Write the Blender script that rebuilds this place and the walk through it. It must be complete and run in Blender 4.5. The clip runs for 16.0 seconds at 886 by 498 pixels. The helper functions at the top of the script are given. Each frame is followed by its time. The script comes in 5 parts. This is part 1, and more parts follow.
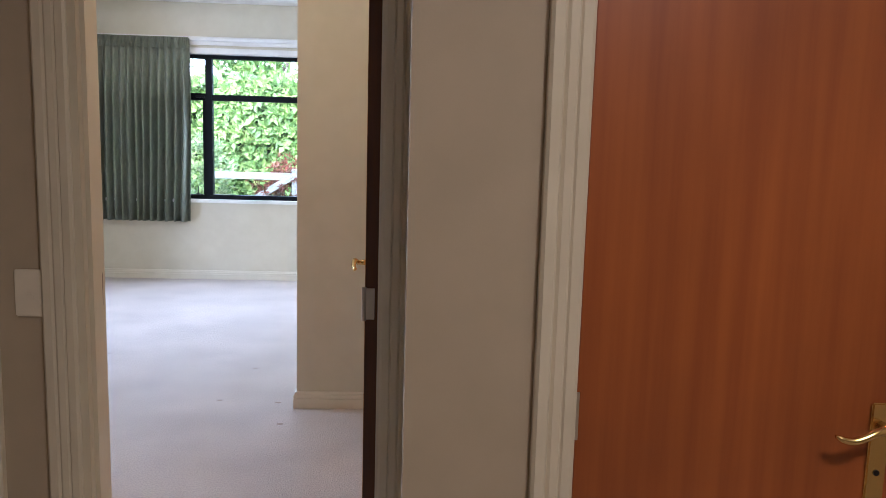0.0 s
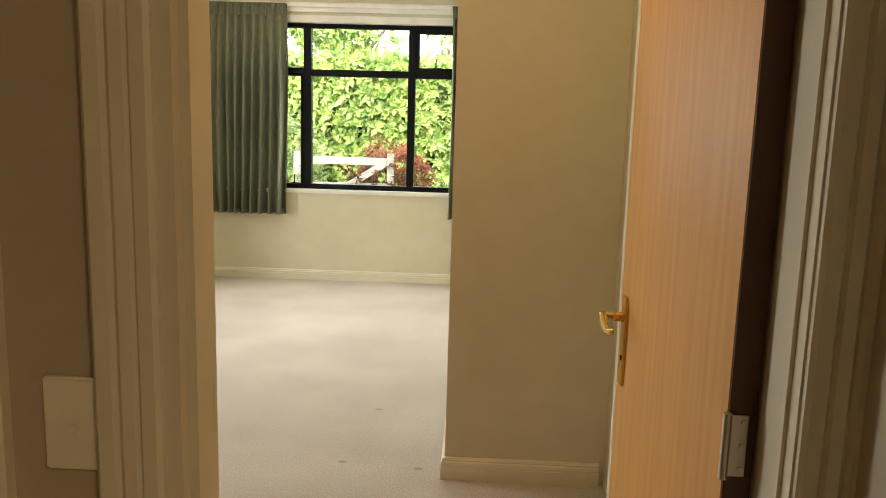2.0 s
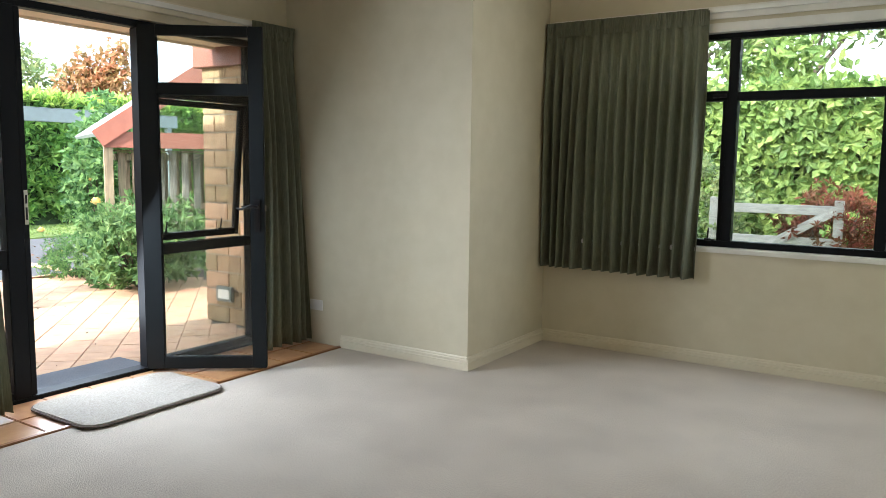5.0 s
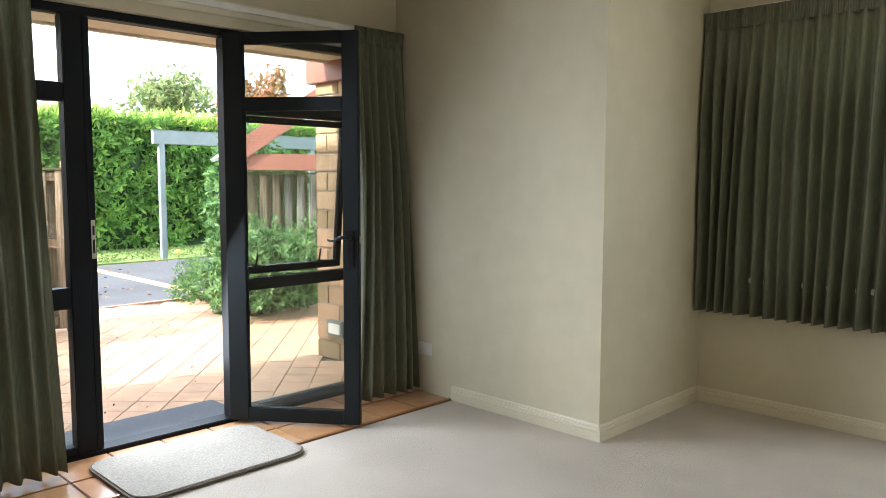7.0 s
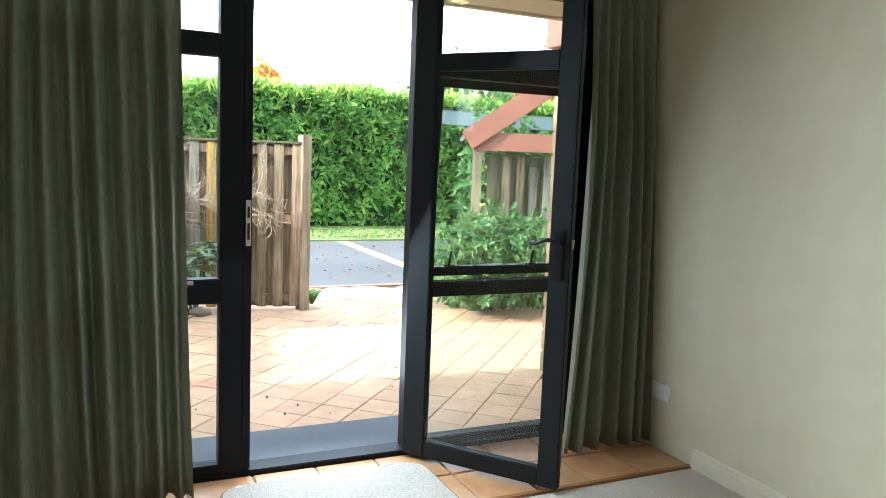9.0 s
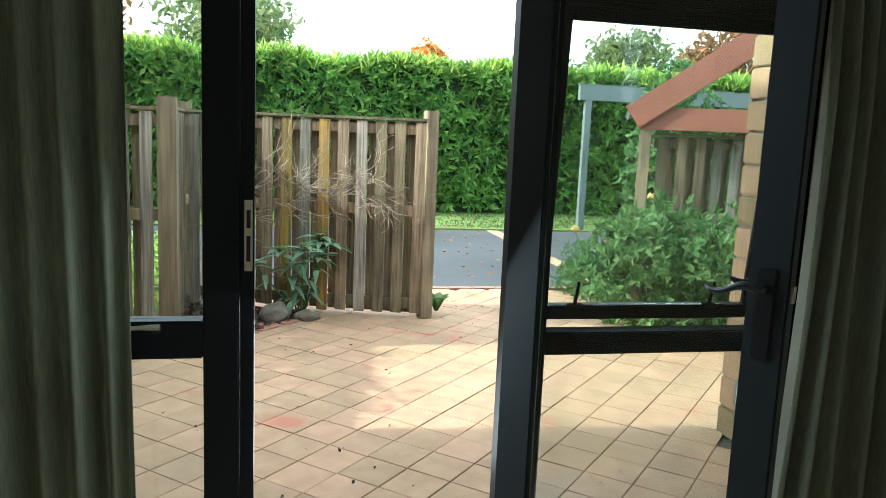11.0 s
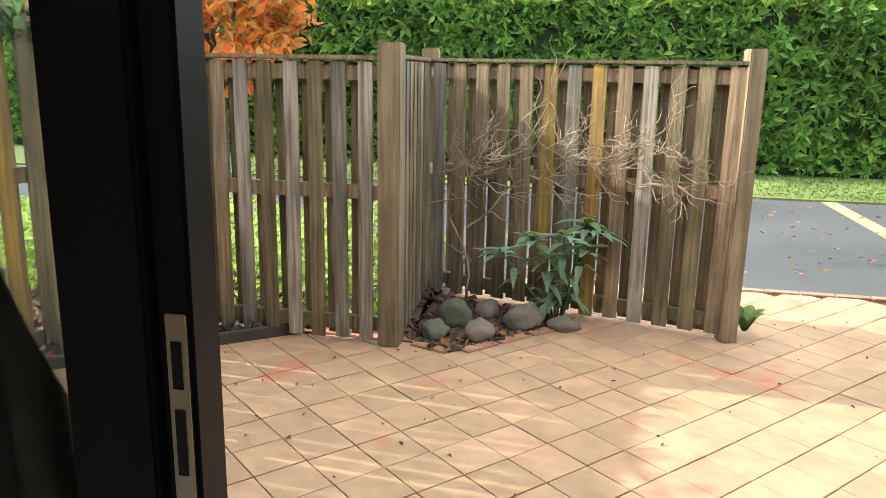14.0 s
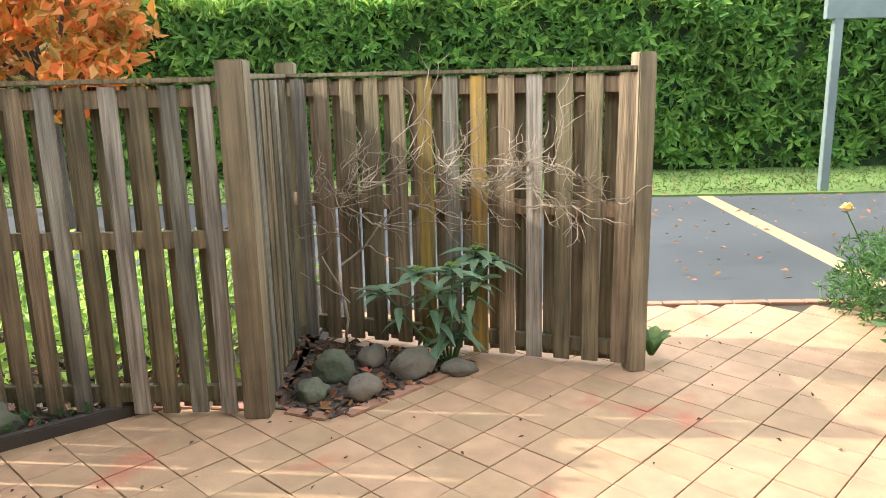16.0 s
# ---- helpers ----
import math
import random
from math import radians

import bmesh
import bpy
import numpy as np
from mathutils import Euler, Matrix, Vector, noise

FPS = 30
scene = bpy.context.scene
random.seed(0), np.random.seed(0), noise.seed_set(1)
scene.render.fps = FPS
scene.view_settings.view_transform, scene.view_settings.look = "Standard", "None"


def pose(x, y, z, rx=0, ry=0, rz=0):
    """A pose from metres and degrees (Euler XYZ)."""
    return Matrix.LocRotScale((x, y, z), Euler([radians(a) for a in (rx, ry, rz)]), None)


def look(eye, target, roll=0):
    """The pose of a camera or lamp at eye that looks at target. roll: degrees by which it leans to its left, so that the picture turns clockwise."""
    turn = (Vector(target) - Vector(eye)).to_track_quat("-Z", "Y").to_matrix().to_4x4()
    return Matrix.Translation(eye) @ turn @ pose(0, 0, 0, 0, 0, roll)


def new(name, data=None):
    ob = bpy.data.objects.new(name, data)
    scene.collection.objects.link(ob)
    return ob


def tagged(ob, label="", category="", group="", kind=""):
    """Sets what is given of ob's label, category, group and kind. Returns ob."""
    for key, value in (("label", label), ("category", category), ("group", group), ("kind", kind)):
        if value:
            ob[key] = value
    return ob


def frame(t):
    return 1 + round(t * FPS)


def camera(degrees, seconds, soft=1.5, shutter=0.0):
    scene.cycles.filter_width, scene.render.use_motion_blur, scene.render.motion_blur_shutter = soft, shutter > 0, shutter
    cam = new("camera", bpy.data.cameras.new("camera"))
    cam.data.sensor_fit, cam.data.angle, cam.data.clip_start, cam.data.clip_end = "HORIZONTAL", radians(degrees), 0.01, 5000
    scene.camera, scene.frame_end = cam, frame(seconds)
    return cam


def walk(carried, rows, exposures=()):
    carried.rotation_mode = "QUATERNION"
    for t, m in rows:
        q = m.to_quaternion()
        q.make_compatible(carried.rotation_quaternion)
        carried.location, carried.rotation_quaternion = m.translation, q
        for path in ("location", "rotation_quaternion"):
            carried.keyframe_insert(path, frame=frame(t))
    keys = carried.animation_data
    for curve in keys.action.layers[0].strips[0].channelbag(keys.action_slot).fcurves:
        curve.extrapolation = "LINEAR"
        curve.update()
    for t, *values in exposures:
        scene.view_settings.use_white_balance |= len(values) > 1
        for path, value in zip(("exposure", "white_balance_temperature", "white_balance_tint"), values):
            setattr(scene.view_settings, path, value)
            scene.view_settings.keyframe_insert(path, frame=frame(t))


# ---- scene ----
cam = camera(60.6, 16.0, soft=0.75)
PATH = [
    (0, (-0.091, 0.236, 1.323), (0.012, 2.216, 1.057), 1.6),
    (0.5, (-0.222, 0.439, 1.294), (-0.265, 2.417, 1.005), 1.4),
    (1, (-0.32, 0.693, 1.304), (-0.422, 2.668, 1.004), 1.4),
    (1.5, (-0.439, 0.976, 1.307), (-0.561, 2.948, 0.997), 1.5),
    (2, (-0.529, 1.263, 1.305), (-0.613, 3.236, 0.99), 1.6),
    (2.5, (-0.552, 1.592, 1.317), (-0.71, 3.562, 1.008), 2.4),
    (3, (-0.623, 1.88, 1.241), (-0.971, 3.83, 0.964), 1.8),
    (3.5, (-0.702, 2.097, 1.235), (-1.305, 3.987, 0.978), 0.8),
    (4, (-0.748, 2.294, 1.258), (-1.565, 4.103, 1.014), 0.4),
    (4.5, (-0.765, 2.426, 1.291), (-1.745, 4.152, 1.051), 0.5),
    (4.7, (-0.783, 2.471, 1.287), (-1.813, 4.169, 1.054), 0.6),
    (6.8, (-1.105, 3.22, 1.321), (-2.456, 4.682, 1.124), 0.3),
    (7, (-1.155, 3.298, 1.314), (-2.555, 4.714, 1.132), 0.2),
    (7.5, (-1.282, 3.484, 1.332), (-2.84, 4.726, 1.153), 0.4),
    (8, (-1.431, 3.681, 1.327), (-3.099, 4.769, 1.146), 1.1),
    (8.5, (-1.598, 3.906, 1.315), (-3.345, 4.856, 1.105), 1.8),
    (10.8, (-2.741, 4.689, 1.302), (-4.663, 5.159, 1.015), 2.5),
    (11, (-2.857, 4.746, 1.301), (-4.791, 5.16, 1.003), 2.4),
    (11.5, (-3.126, 4.857, 1.295), (-5.076, 5.146, 0.961), 2.3),
    (12, (-3.399, 4.935, 1.298), (-5.357, 5.11, 0.934), 2.0),
    (12.5, (-3.627, 4.978, 1.306), (-5.587, 5.023, 0.914), 1.8),
    (13, (-3.833, 5.025, 1.317), (-5.787, 4.927, 0.901), 1.7),
    (13.5, (-4.041, 5.032, 1.323), (-5.978, 4.786, 0.885), 1.5),
    (14, (-4.223, 5.009, 1.331), (-6.136, 4.646, 0.875), 1.1),
    (14.5, (-4.404, 5.041, 1.337), (-6.3, 4.600, 0.87), 0.3),
    (15, (-4.552, 5.03, 1.345), (-6.452, 4.61, 0.881), -0.4),
    (15.5, (-4.678, 5.015, 1.37), (-6.603, 4.721, 0.914), -1.0),
    (16, (-4.782, 4.968, 1.387), (-6.73, 4.909, 0.939), -1.3),
]
LIGHT = [(0, 3.5, 4700, 20), (0.5, 3.75, 5600, 17), (1, 3.7, 6300, 11), (1.5, 3.5, 6600, 8), (2, 3.3, 6800, 7), (2.5, 3.3, 7000, 8), (3.5, 2.75, 6100, 6), (4.7, 2.35, 5800, 7),
         (6.8, 2.4, 5900, 8), (8, 2.5, 5800, 7), (8.7, 2.5, 5600, 4), (10.8, 1.7, 5500, -9), (11.1, 1.65, 5700, -6), (11.5, 1.6, 6800, 5), (12, 1.6, 8000, 12), (12.5, 1.55, 9400, 18),
         (13, 1.5, 9200, 17), (13.5, 1.7, 7000, 6), (15, 1.7, 6200, 1), (16, 1.65, 6200, 2)]
walk(cam, [(t, look(eye, target, roll)) for t, eye, target, roll in PATH], LIGHT)

# ---- world and light ----
SUN_DIR = Vector((-0.09, -1.0, 0.60)).normalized()
world = bpy.data.worlds.new("sky")
scene.world = world
world.use_nodes = True
wn = world.node_tree.nodes
sky = wn.new("ShaderNodeTexSky")
sky.sky_type, sky.sun_disc = "NISHITA", False
sky.sun_elevation = math.asin(SUN_DIR.z)
sky.sun_rotation = math.atan2(SUN_DIR.x, SUN_DIR.y)
sky.air_density, sky.dust_density = 1.0, 3.0
# thin broken cloud over the sky
tc = wn.new("ShaderNodeTexCoord")
cn = wn.new("ShaderNodeTexNoise")
cn.inputs["Scale"].default_value, cn.inputs["Detail"].default_value = 2.2, 7
mp = wn.new("ShaderNodeMapping")
mp.inputs["Scale"].default_value = (1, 1, 3.5)
cr = wn.new("ShaderNodeValToRGB")
cr.color_ramp.elements[0].position, cr.color_ramp.elements[1].position = 0.36, 0.6
cm = wn.new("ShaderNodeMixRGB")
cm.inputs[2].default_value = (11, 11.2, 11.6, 1)
wl = world.node_tree.links
wl.new(tc.outputs["Generated"], mp.inputs[0]); wl.new(mp.outputs[0], cn.inputs["Vector"])
wl.new(cn.outputs[0], cr.inputs[0]); wl.new(cr.outputs[0], cm.inputs[0]); wl.new(sky.outputs[0], cm.inputs[1])
wl.new(cm.outputs[0], wn["Background"].inputs[0])
wn["Background"].inputs[1].default_value = 0.15

sun = new("sun", bpy.data.lights.new("sun", "SUN"))
sun.data.energy, sun.data.angle, sun.data.color = 2.7, radians(0.6), (1.0, 0.93, 0.82)
sun.matrix_world = look(SUN_DIR * 30, (0, 0, 0))


def area_lamp(name, eye, target, w, h, watts, color):
    """A rectangular area lamp; in an opening it stands in for skylight."""
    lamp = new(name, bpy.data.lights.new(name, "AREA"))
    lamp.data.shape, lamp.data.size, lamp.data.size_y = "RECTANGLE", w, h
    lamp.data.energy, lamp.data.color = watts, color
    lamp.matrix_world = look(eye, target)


area_lamp("window_skylight", (-1.4, 7.50, 1.45), (-1.4, 5, 1.2), 1.25, 1.2, 3.8, (0.93, 0.97, 1.0))
area_lamp("door_skylight", (-4.70, 4.94, 1.1), (-2, 5, -0.15), 0.70, 1.85, 8.3, (0.93, 0.97, 1.0))
# Added fill for the hall, from a made-up lamp that stays unseen.
area_lamp("hall_fill_light", (0.65, -0.1, 2.46), (0.65, -0.1, 0), 0.4, 0.4, 1.9, (1.0, 0.76, 0.46))
DOWNLIGHTS = ((-0.50, 2.95, 0.75), (-2.30, 6.75, 0.28))   # warm ceiling lamps of the bedroom
for dx, dy, watts in DOWNLIGHTS:
    area_lamp("downlight_glow", (dx, dy, 2.54), (dx, dy, 0), 0.12, 0.12, watts, (1.0, 0.70, 0.30))

# ---- materials ----
def mat(name, col, rough=0.6, metal=0.0, col2=None, scale=8.0, bump=0.0, bscale=60.0, rand=0.0, stretch=(1, 1, 1), spec=0.5, isl=0.0, patch=0.12, pscale=1.3, lo=0.35, hi=0.65):
    m = bpy.data.materials.new(name)
    m.use_nodes = True
    n, l = m.node_tree.nodes, m.node_tree.links
    b = n["Principled BSDF"]
    b.inputs["Roughness"].default_value, b.inputs["Metallic"].default_value = rough, metal
    b.inputs["Specular IOR Level"].default_value = spec
    t = n.new("ShaderNodeTexCoord")
    mpg = n.new("ShaderNodeMapping")
    mpg.inputs["Scale"].default_value = stretch
    here = t.outputs["Object"]
    if rand:
        # pieces that share a mesh are cut from different timber or clay
        own, shift, add = n.new("ShaderNodeObjectInfo"), n.new("ShaderNodeMath"), n.new("ShaderNodeVectorMath")
        shift.operation = "MULTIPLY"
        shift.inputs[1].default_value = 60
        l.new(own.outputs["Random"], shift.inputs[0])
        l.new(here, add.inputs[0]); l.new(shift.outputs[0], add.inputs[1])
        here = add.outputs[0]
    l.new(here, mpg.inputs[0])
    a = n.new("ShaderNodeTexNoise")
    a.inputs["Scale"].default_value, a.inputs["Detail"].default_value = scale, 6
    l.new(mpg.outputs[0], a.inputs["Vector"])
    r = n.new("ShaderNodeValToRGB")
    r.color_ramp.elements[0].color = (*col, 1)
    r.color_ramp.elements[1].color = (*(col2 or tuple(c * 0.9 for c in col)), 1)
    r.color_ramp.elements[0].position, r.color_ramp.elements[1].position = lo, hi
    l.new(a.outputs[0], r.inputs[0])
    big = n.new("ShaderNodeTexNoise")
    big.inputs["Scale"].default_value, big.inputs["Detail"].default_value = pscale, 3
    l.new(here, big.inputs["Vector"])
    mr = n.new("ShaderNodeMapRange")
    mr.inputs[1].default_value, mr.inputs[2].default_value = 0.3, 0.7
    mr.inputs[3].default_value, mr.inputs[4].default_value = 1 - patch, 1 + patch
    l.new(big.outputs[0], mr.inputs[0])
    hsv = n.new("ShaderNodeHueSaturation")
    l.new(r.outputs[0], hsv.inputs["Color"])
    last = mr.outputs[0]
    for amount, node, out in ((rand, "ShaderNodeObjectInfo", "Random"), (isl, "ShaderNodeNewGeometry", "Random Per Island")):
        if amount:
            oi = n.new(node)
            m2 = n.new("ShaderNodeMapRange")
            m2.inputs[3].default_value, m2.inputs[4].default_value = 1 - amount, 1 + amount
            l.new(oi.outputs[out], m2.inputs[0])
            mul = n.new("ShaderNodeMath")
            mul.operation = "MULTIPLY"
            l.new(last, mul.inputs[0]); l.new(m2.outputs[0], mul.inputs[1])
            last = mul.outputs[0]
            m3 = n.new("ShaderNodeMapRange")
            m3.inputs[3].default_value, m3.inputs[4].default_value = 0.5 + 0.05 * amount, 0.5 - 0.05 * amount
            l.new(oi.outputs[out], m3.inputs[0]); l.new(m3.outputs[0], hsv.inputs["Hue"])
    l.new(last, hsv.inputs["Value"])
    l.new(hsv.outputs[0], b.inputs["Base Color"])
    if bump:
        f = n.new("ShaderNodeTexNoise")
        f.inputs["Scale"].default_value, f.inputs["Detail"].default_value = bscale, 4
        l.new(mpg.outputs[0], f.inputs["Vector"])
        bp = n.new("ShaderNodeBump")
        bp.inputs["Strength"].default_value, bp.inputs["Distance"].default_value = bump, 0.01
        l.new(f.outputs[0], bp.inputs["Height"]); l.new(bp.outputs[0], b.inputs["Normal"])
    return m


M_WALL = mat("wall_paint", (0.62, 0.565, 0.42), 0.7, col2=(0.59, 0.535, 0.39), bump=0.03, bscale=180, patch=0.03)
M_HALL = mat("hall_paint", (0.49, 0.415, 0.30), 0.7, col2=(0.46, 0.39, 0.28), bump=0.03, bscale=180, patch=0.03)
M_CEIL = mat("ceiling_paint", (0.78, 0.76, 0.70), 0.8, bump=0.03, bscale=150, patch=0.02)
M_TRIM = mat("cream_gloss_paint", (0.70, 0.64, 0.50), 0.35, col2=(0.67, 0.61, 0.47), bump=0.02, bscale=40, patch=0.03)
M_WHITE = mat("white_gloss_paint", (0.78, 0.76, 0.70), 0.35, bump=0.02, bscale=40, patch=0.03)
M_CARPET = mat("wool_carpet", (0.62, 0.55, 0.475), 0.97, col2=(0.48, 0.425, 0.365), scale=140, bump=0.7, bscale=260, patch=0.09, pscale=2.2, spec=0.1)
M_MAT = mat("door_mat_pile", (0.46, 0.42, 0.37), 0.97, col2=(0.34, 0.31, 0.27), scale=120, bump=0.8, bscale=240, spec=0.1)
M_MATEDGE = mat("mat_binding", (0.16, 0.13, 0.11), 0.9, scale=60)
M_RED = mat("stained_cedar_door", (0.36, 0.100, 0.014), 0.42, col2=(0.28, 0.070, 0.010), scale=3.2, stretch=(9, 9, 0.35), bump=0.02, bscale=30, patch=0.16, pscale=2.0)
M_OAK = mat("honey_timber_door", (0.60, 0.31, 0.085), 0.5, col2=(0.53, 0.26, 0.065), scale=6, stretch=(9, 9, 0.45), bump=0.02, bscale=30, patch=0.08, spec=0.3)
M_DARKWOOD = mat("dark_stained_edge", (0.10, 0.035, 0.012), 0.5, col2=(0.07, 0.025, 0.01), stretch=(6, 6, 0.5))
M_BRASS = mat("polished_brass", (0.80, 0.56, 0.20), 0.18, 1.0, patch=0.08)
M_STEEL = mat("satin_steel", (0.55, 0.50, 0.42), 0.35, 1.0, patch=0.08)
M_ALU = mat("black_powder_coat", (0.005, 0.006, 0.008), 0.5, bump=0.02, bscale=300, patch=0.15, spec=0.18)
M_LEAF_ALU = mat("charcoal_powder_coat", (0.012, 0.015, 0.017), 0.45, bump=0.02, bscale=300, patch=0.15, spec=0.2)
M_BLACK = mat("black_metal", (0.01, 0.01, 0.012), 0.3, 0.3)
M_CURT = mat("sage_green_curtain", (0.255, 0.265, 0.190), 0.92, col2=(0.190, 0.200, 0.145), scale=30, stretch=(6, 6, 0.6), bump=0.25, bscale=220, patch=0.08, spec=0.2)
M_LINING = mat("cream_curtain_lining", (0.55, 0.52, 0.42), 0.9, bump=0.1, bscale=200)
M_PLATE = mat("cream_plastic", (0.88, 0.82, 0.68), 0.35, patch=0.02)
M_PLATEW = mat("white_plastic", (0.80, 0.79, 0.74), 0.35, patch=0.02)
M_TILEIN = mat("glazed_terracotta", (0.46, 0.25, 0.12), 0.3, col2=(0.38, 0.19, 0.09), scale=14, bump=0.05, bscale=50, rand=0.15)
M_GROUT = mat("grout", (0.20, 0.18, 0.15), 0.9, scale=40)
M_TIMBERTRIM = mat("varnished_threshold", (0.26, 0.11, 0.035), 0.4, stretch=(6, 0.5, 6))
M_PAVER = mat("clay_paver", (0.435, 0.268, 0.156), 0.75, col2=(0.365, 0.218, 0.126), scale=9, bump=0.15, bscale=70, rand=0.10, patch=0.12, pscale=2.5)
M_PAVERJ = mat("clay_paver_rest", (0.435, 0.268, 0.156), 0.75, col2=(0.365, 0.218, 0.126), scale=9, bump=0.15, bscale=70, isl=0.10, patch=0.12, pscale=2.5)
M_JOINT = mat("joint_sand", (0.04, 0.03, 0.022), 0.95, col2=(0.09, 0.065, 0.045), scale=50, bump=0.3)
M_BRICKEDGE = mat("edge_brick", (0.40, 0.20, 0.13), 0.8, col2=(0.32, 0.16, 0.10), scale=20, rand=0.18, bump=0.2)
M_BRICK = mat("buff_brick", (0.42, 0.285, 0.165), 0.85, col2=(0.34, 0.22, 0.125), scale=16, rand=0.28, bump=0.4, bscale=80)
M_MORTAR = mat("mortar", (0.36, 0.32, 0.26), 0.95, scale=50, bump=0.2)
M_FENCE = mat("weathered_pine", (0.265, 0.20, 0.118), 0.85, col2=(0.125, 0.097, 0.055), scale=7, stretch=(9, 9, 0.4), bump=0.6, bscale=24, rand=0.34, patch=0.35, pscale=2.5)
M_FENCEY = mat("lichen_stained_pine", (0.42, 0.25, 0.05), 0.85, col2=(0.17, 0.12, 0.055), scale=5, stretch=(10, 10, 0.5), bump=0.45, bscale=40, rand=0.2, patch=0.35, pscale=2.5)
M_FENCEG = mat("silvered_pine", (0.34, 0.30, 0.245), 0.85, col2=(0.15, 0.125, 0.095), scale=7, stretch=(9, 9, 0.4), bump=0.6, bscale=24, rand=0.3, patch=0.35, pscale=2.0)
M_POST = mat("weathered_post", (0.26, 0.20, 0.12), 0.85, col2=(0.15, 0.118, 0.07), scale=6, stretch=(7, 7, 0.35), bump=0.45, bscale=40, rand=0.15, patch=0.3, pscale=3.0)
M_EDGETIMB = mat("dark_sleeper", (0.06, 0.045, 0.035), 0.9, scale=10, bump=0.3)
M_ROCK = mat("river_stone", (0.22, 0.175, 0.125), 0.85, col2=(0.10, 0.088, 0.072), scale=9, bump=0.9, bscale=26, rand=0.3, patch=0.35, pscale=9)
M_MOSSROCK = mat("mossy_stone", (0.19, 0.18, 0.125), 0.9, col2=(0.08, 0.088, 0.05), scale=9, bump=0.9, bscale=30, rand=0.25, patch=0.35, pscale=9)
M_BARK = mat("bark_mulch", (0.105, 0.070, 0.049), 0.95, col2=(0.042, 0.031, 0.025), scale=40, bump=0.8, bscale=60)
M_CHIP = mat("bark_chip", (0.10, 0.06, 0.04), 0.9, isl=0.6, scale=20)
M_LITTER = mat("fallen_leaf", (0.27, 0.11, 0.04), 0.8, isl=0.55, scale=20)
M_ASPHALT = mat("asphalt", (0.075, 0.074, 0.078), 0.85, col2=(0.055, 0.055, 0.058), scale=120, bump=0.4, bscale=200, patch=0.2, pscale=0.7)
M_STRIP = mat("concrete_strip", (0.42, 0.27, 0.15), 0.85, scale=20, bump=0.2)
M_GRASS = mat("mown_grass", (0.10, 0.16, 0.03), 0.9, col2=(0.15, 0.19, 0.05), scale=30, bump=0.6, bscale=90, patch=0.25)
M_BLADE = mat("grass_blade", (0.12, 0.19, 0.035), 0.8, isl=0.4)
M_TWIG = mat("bare_twig", (0.50, 0.41, 0.31), 0.8, col2=(0.17, 0.12, 0.085), scale=5)
M_TRUNK = mat("tree_bark", (0.10, 0.075, 0.055), 0.9, col2=(0.06, 0.045, 0.035), scale=12, stretch=(3, 3, 0.6), bump=0.6, bscale=30)
M_GREY = mat("grey_steel_paint", (0.17, 0.20, 0.19), 0.45, bump=0.03)
M_FASCIA = mat("red_brown_fascia", (0.27, 0.10, 0.065), 0.5, col2=(0.24, 0.088, 0.058), bump=0.05, patch=0.08)
M_ROOF = mat("grey_green_roof", (0.20, 0.235, 0.22), 0.5, patch=0.1)
M_SOFFIT = mat("cream_soffit", (0.68, 0.60, 0.46), 0.7, patch=0.04)
M_RUBBER = mat("grey_rubber_mat", (0.10, 0.11, 0.125), 0.9, scale=90, bump=0.4, bscale=150)
M_GATE = mat("weathered_gate", (0.33, 0.31, 0.28), 0.85, col2=(0.23, 0.215, 0.19), stretch=(1, 1, 6), bump=0.2)


def foliage_mat(name, col, col2, isl=0.45, trans=0.5):
    m = mat(name, col, 0.55, col2=col2, scale=3.0, isl=isl, patch=0.25, pscale=1.2, spec=0.35)
    n, l = m.node_tree.nodes, m.node_tree.links
    hue = next(k for k in n if k.type == "HUE_SAT")
    tr = n.new("ShaderNodeBsdfTranslucent")
    mx = n.new("ShaderNodeMixShader")
    mx.inputs[0].default_value = trans
    l.new(hue.outputs[0], tr.inputs[0])
    l.new(n["Principled BSDF"].outputs[0], mx.inputs[1]); l.new(tr.outputs[0], mx.inputs[2])
    l.new(mx.outputs[0], n["Material Output"].inputs[0])
    return m


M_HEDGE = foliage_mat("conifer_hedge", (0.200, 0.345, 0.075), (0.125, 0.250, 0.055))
# Fresh top growth; part of its paleness is sunlight put into the colour.
M_HEDGETOP = foliage_mat("sunlit_fresh_growth", (0.40, 0.53, 0.13), (0.30, 0.44, 0.10))
# Filling of the hedges, coloured dark for the shade between leaves.
M_INNER_SHADE = mat("hedge_inner_shade", (0.035, 0.06, 0.018), 0.95, col2=(0.018, 0.034, 0.010), scale=6, bump=0.8, bscale=12)
M_BUSH = foliage_mat("glossy_shrub_leaf", (0.155, 0.250, 0.085), (0.095, 0.180, 0.060))
M_ROSE = foliage_mat("rose_leaf", (0.135, 0.250, 0.080), (0.075, 0.150, 0.045))
M_HELLE = foliage_mat("blue_green_leaf", (0.30, 0.42, 0.27), (0.20, 0.32, 0.19), 0.3)
M_HELLEF = foliage_mat("pale_green_flower", (0.25, 0.36, 0.08), (0.20, 0.30, 0.07), 0.3)
M_IVY = foliage_mat("ivy_leaf", (0.085, 0.17, 0.05), (0.055, 0.12, 0.035))
M_ORANGE = foliage_mat("orange_autumn_leaf", (0.600, 0.204, 0.030), (0.504, 0.264, 0.072), 0.5)
M_PINKISH = foliage_mat("russet_leaf", (0.36, 0.19, 0.09), (0.28, 0.17, 0.07), 0.5)
M_FAR = foliage_mat("distant_tree_leaf", (0.140, 0.210, 0.084), (0.224, 0.238, 0.098), 0.4)
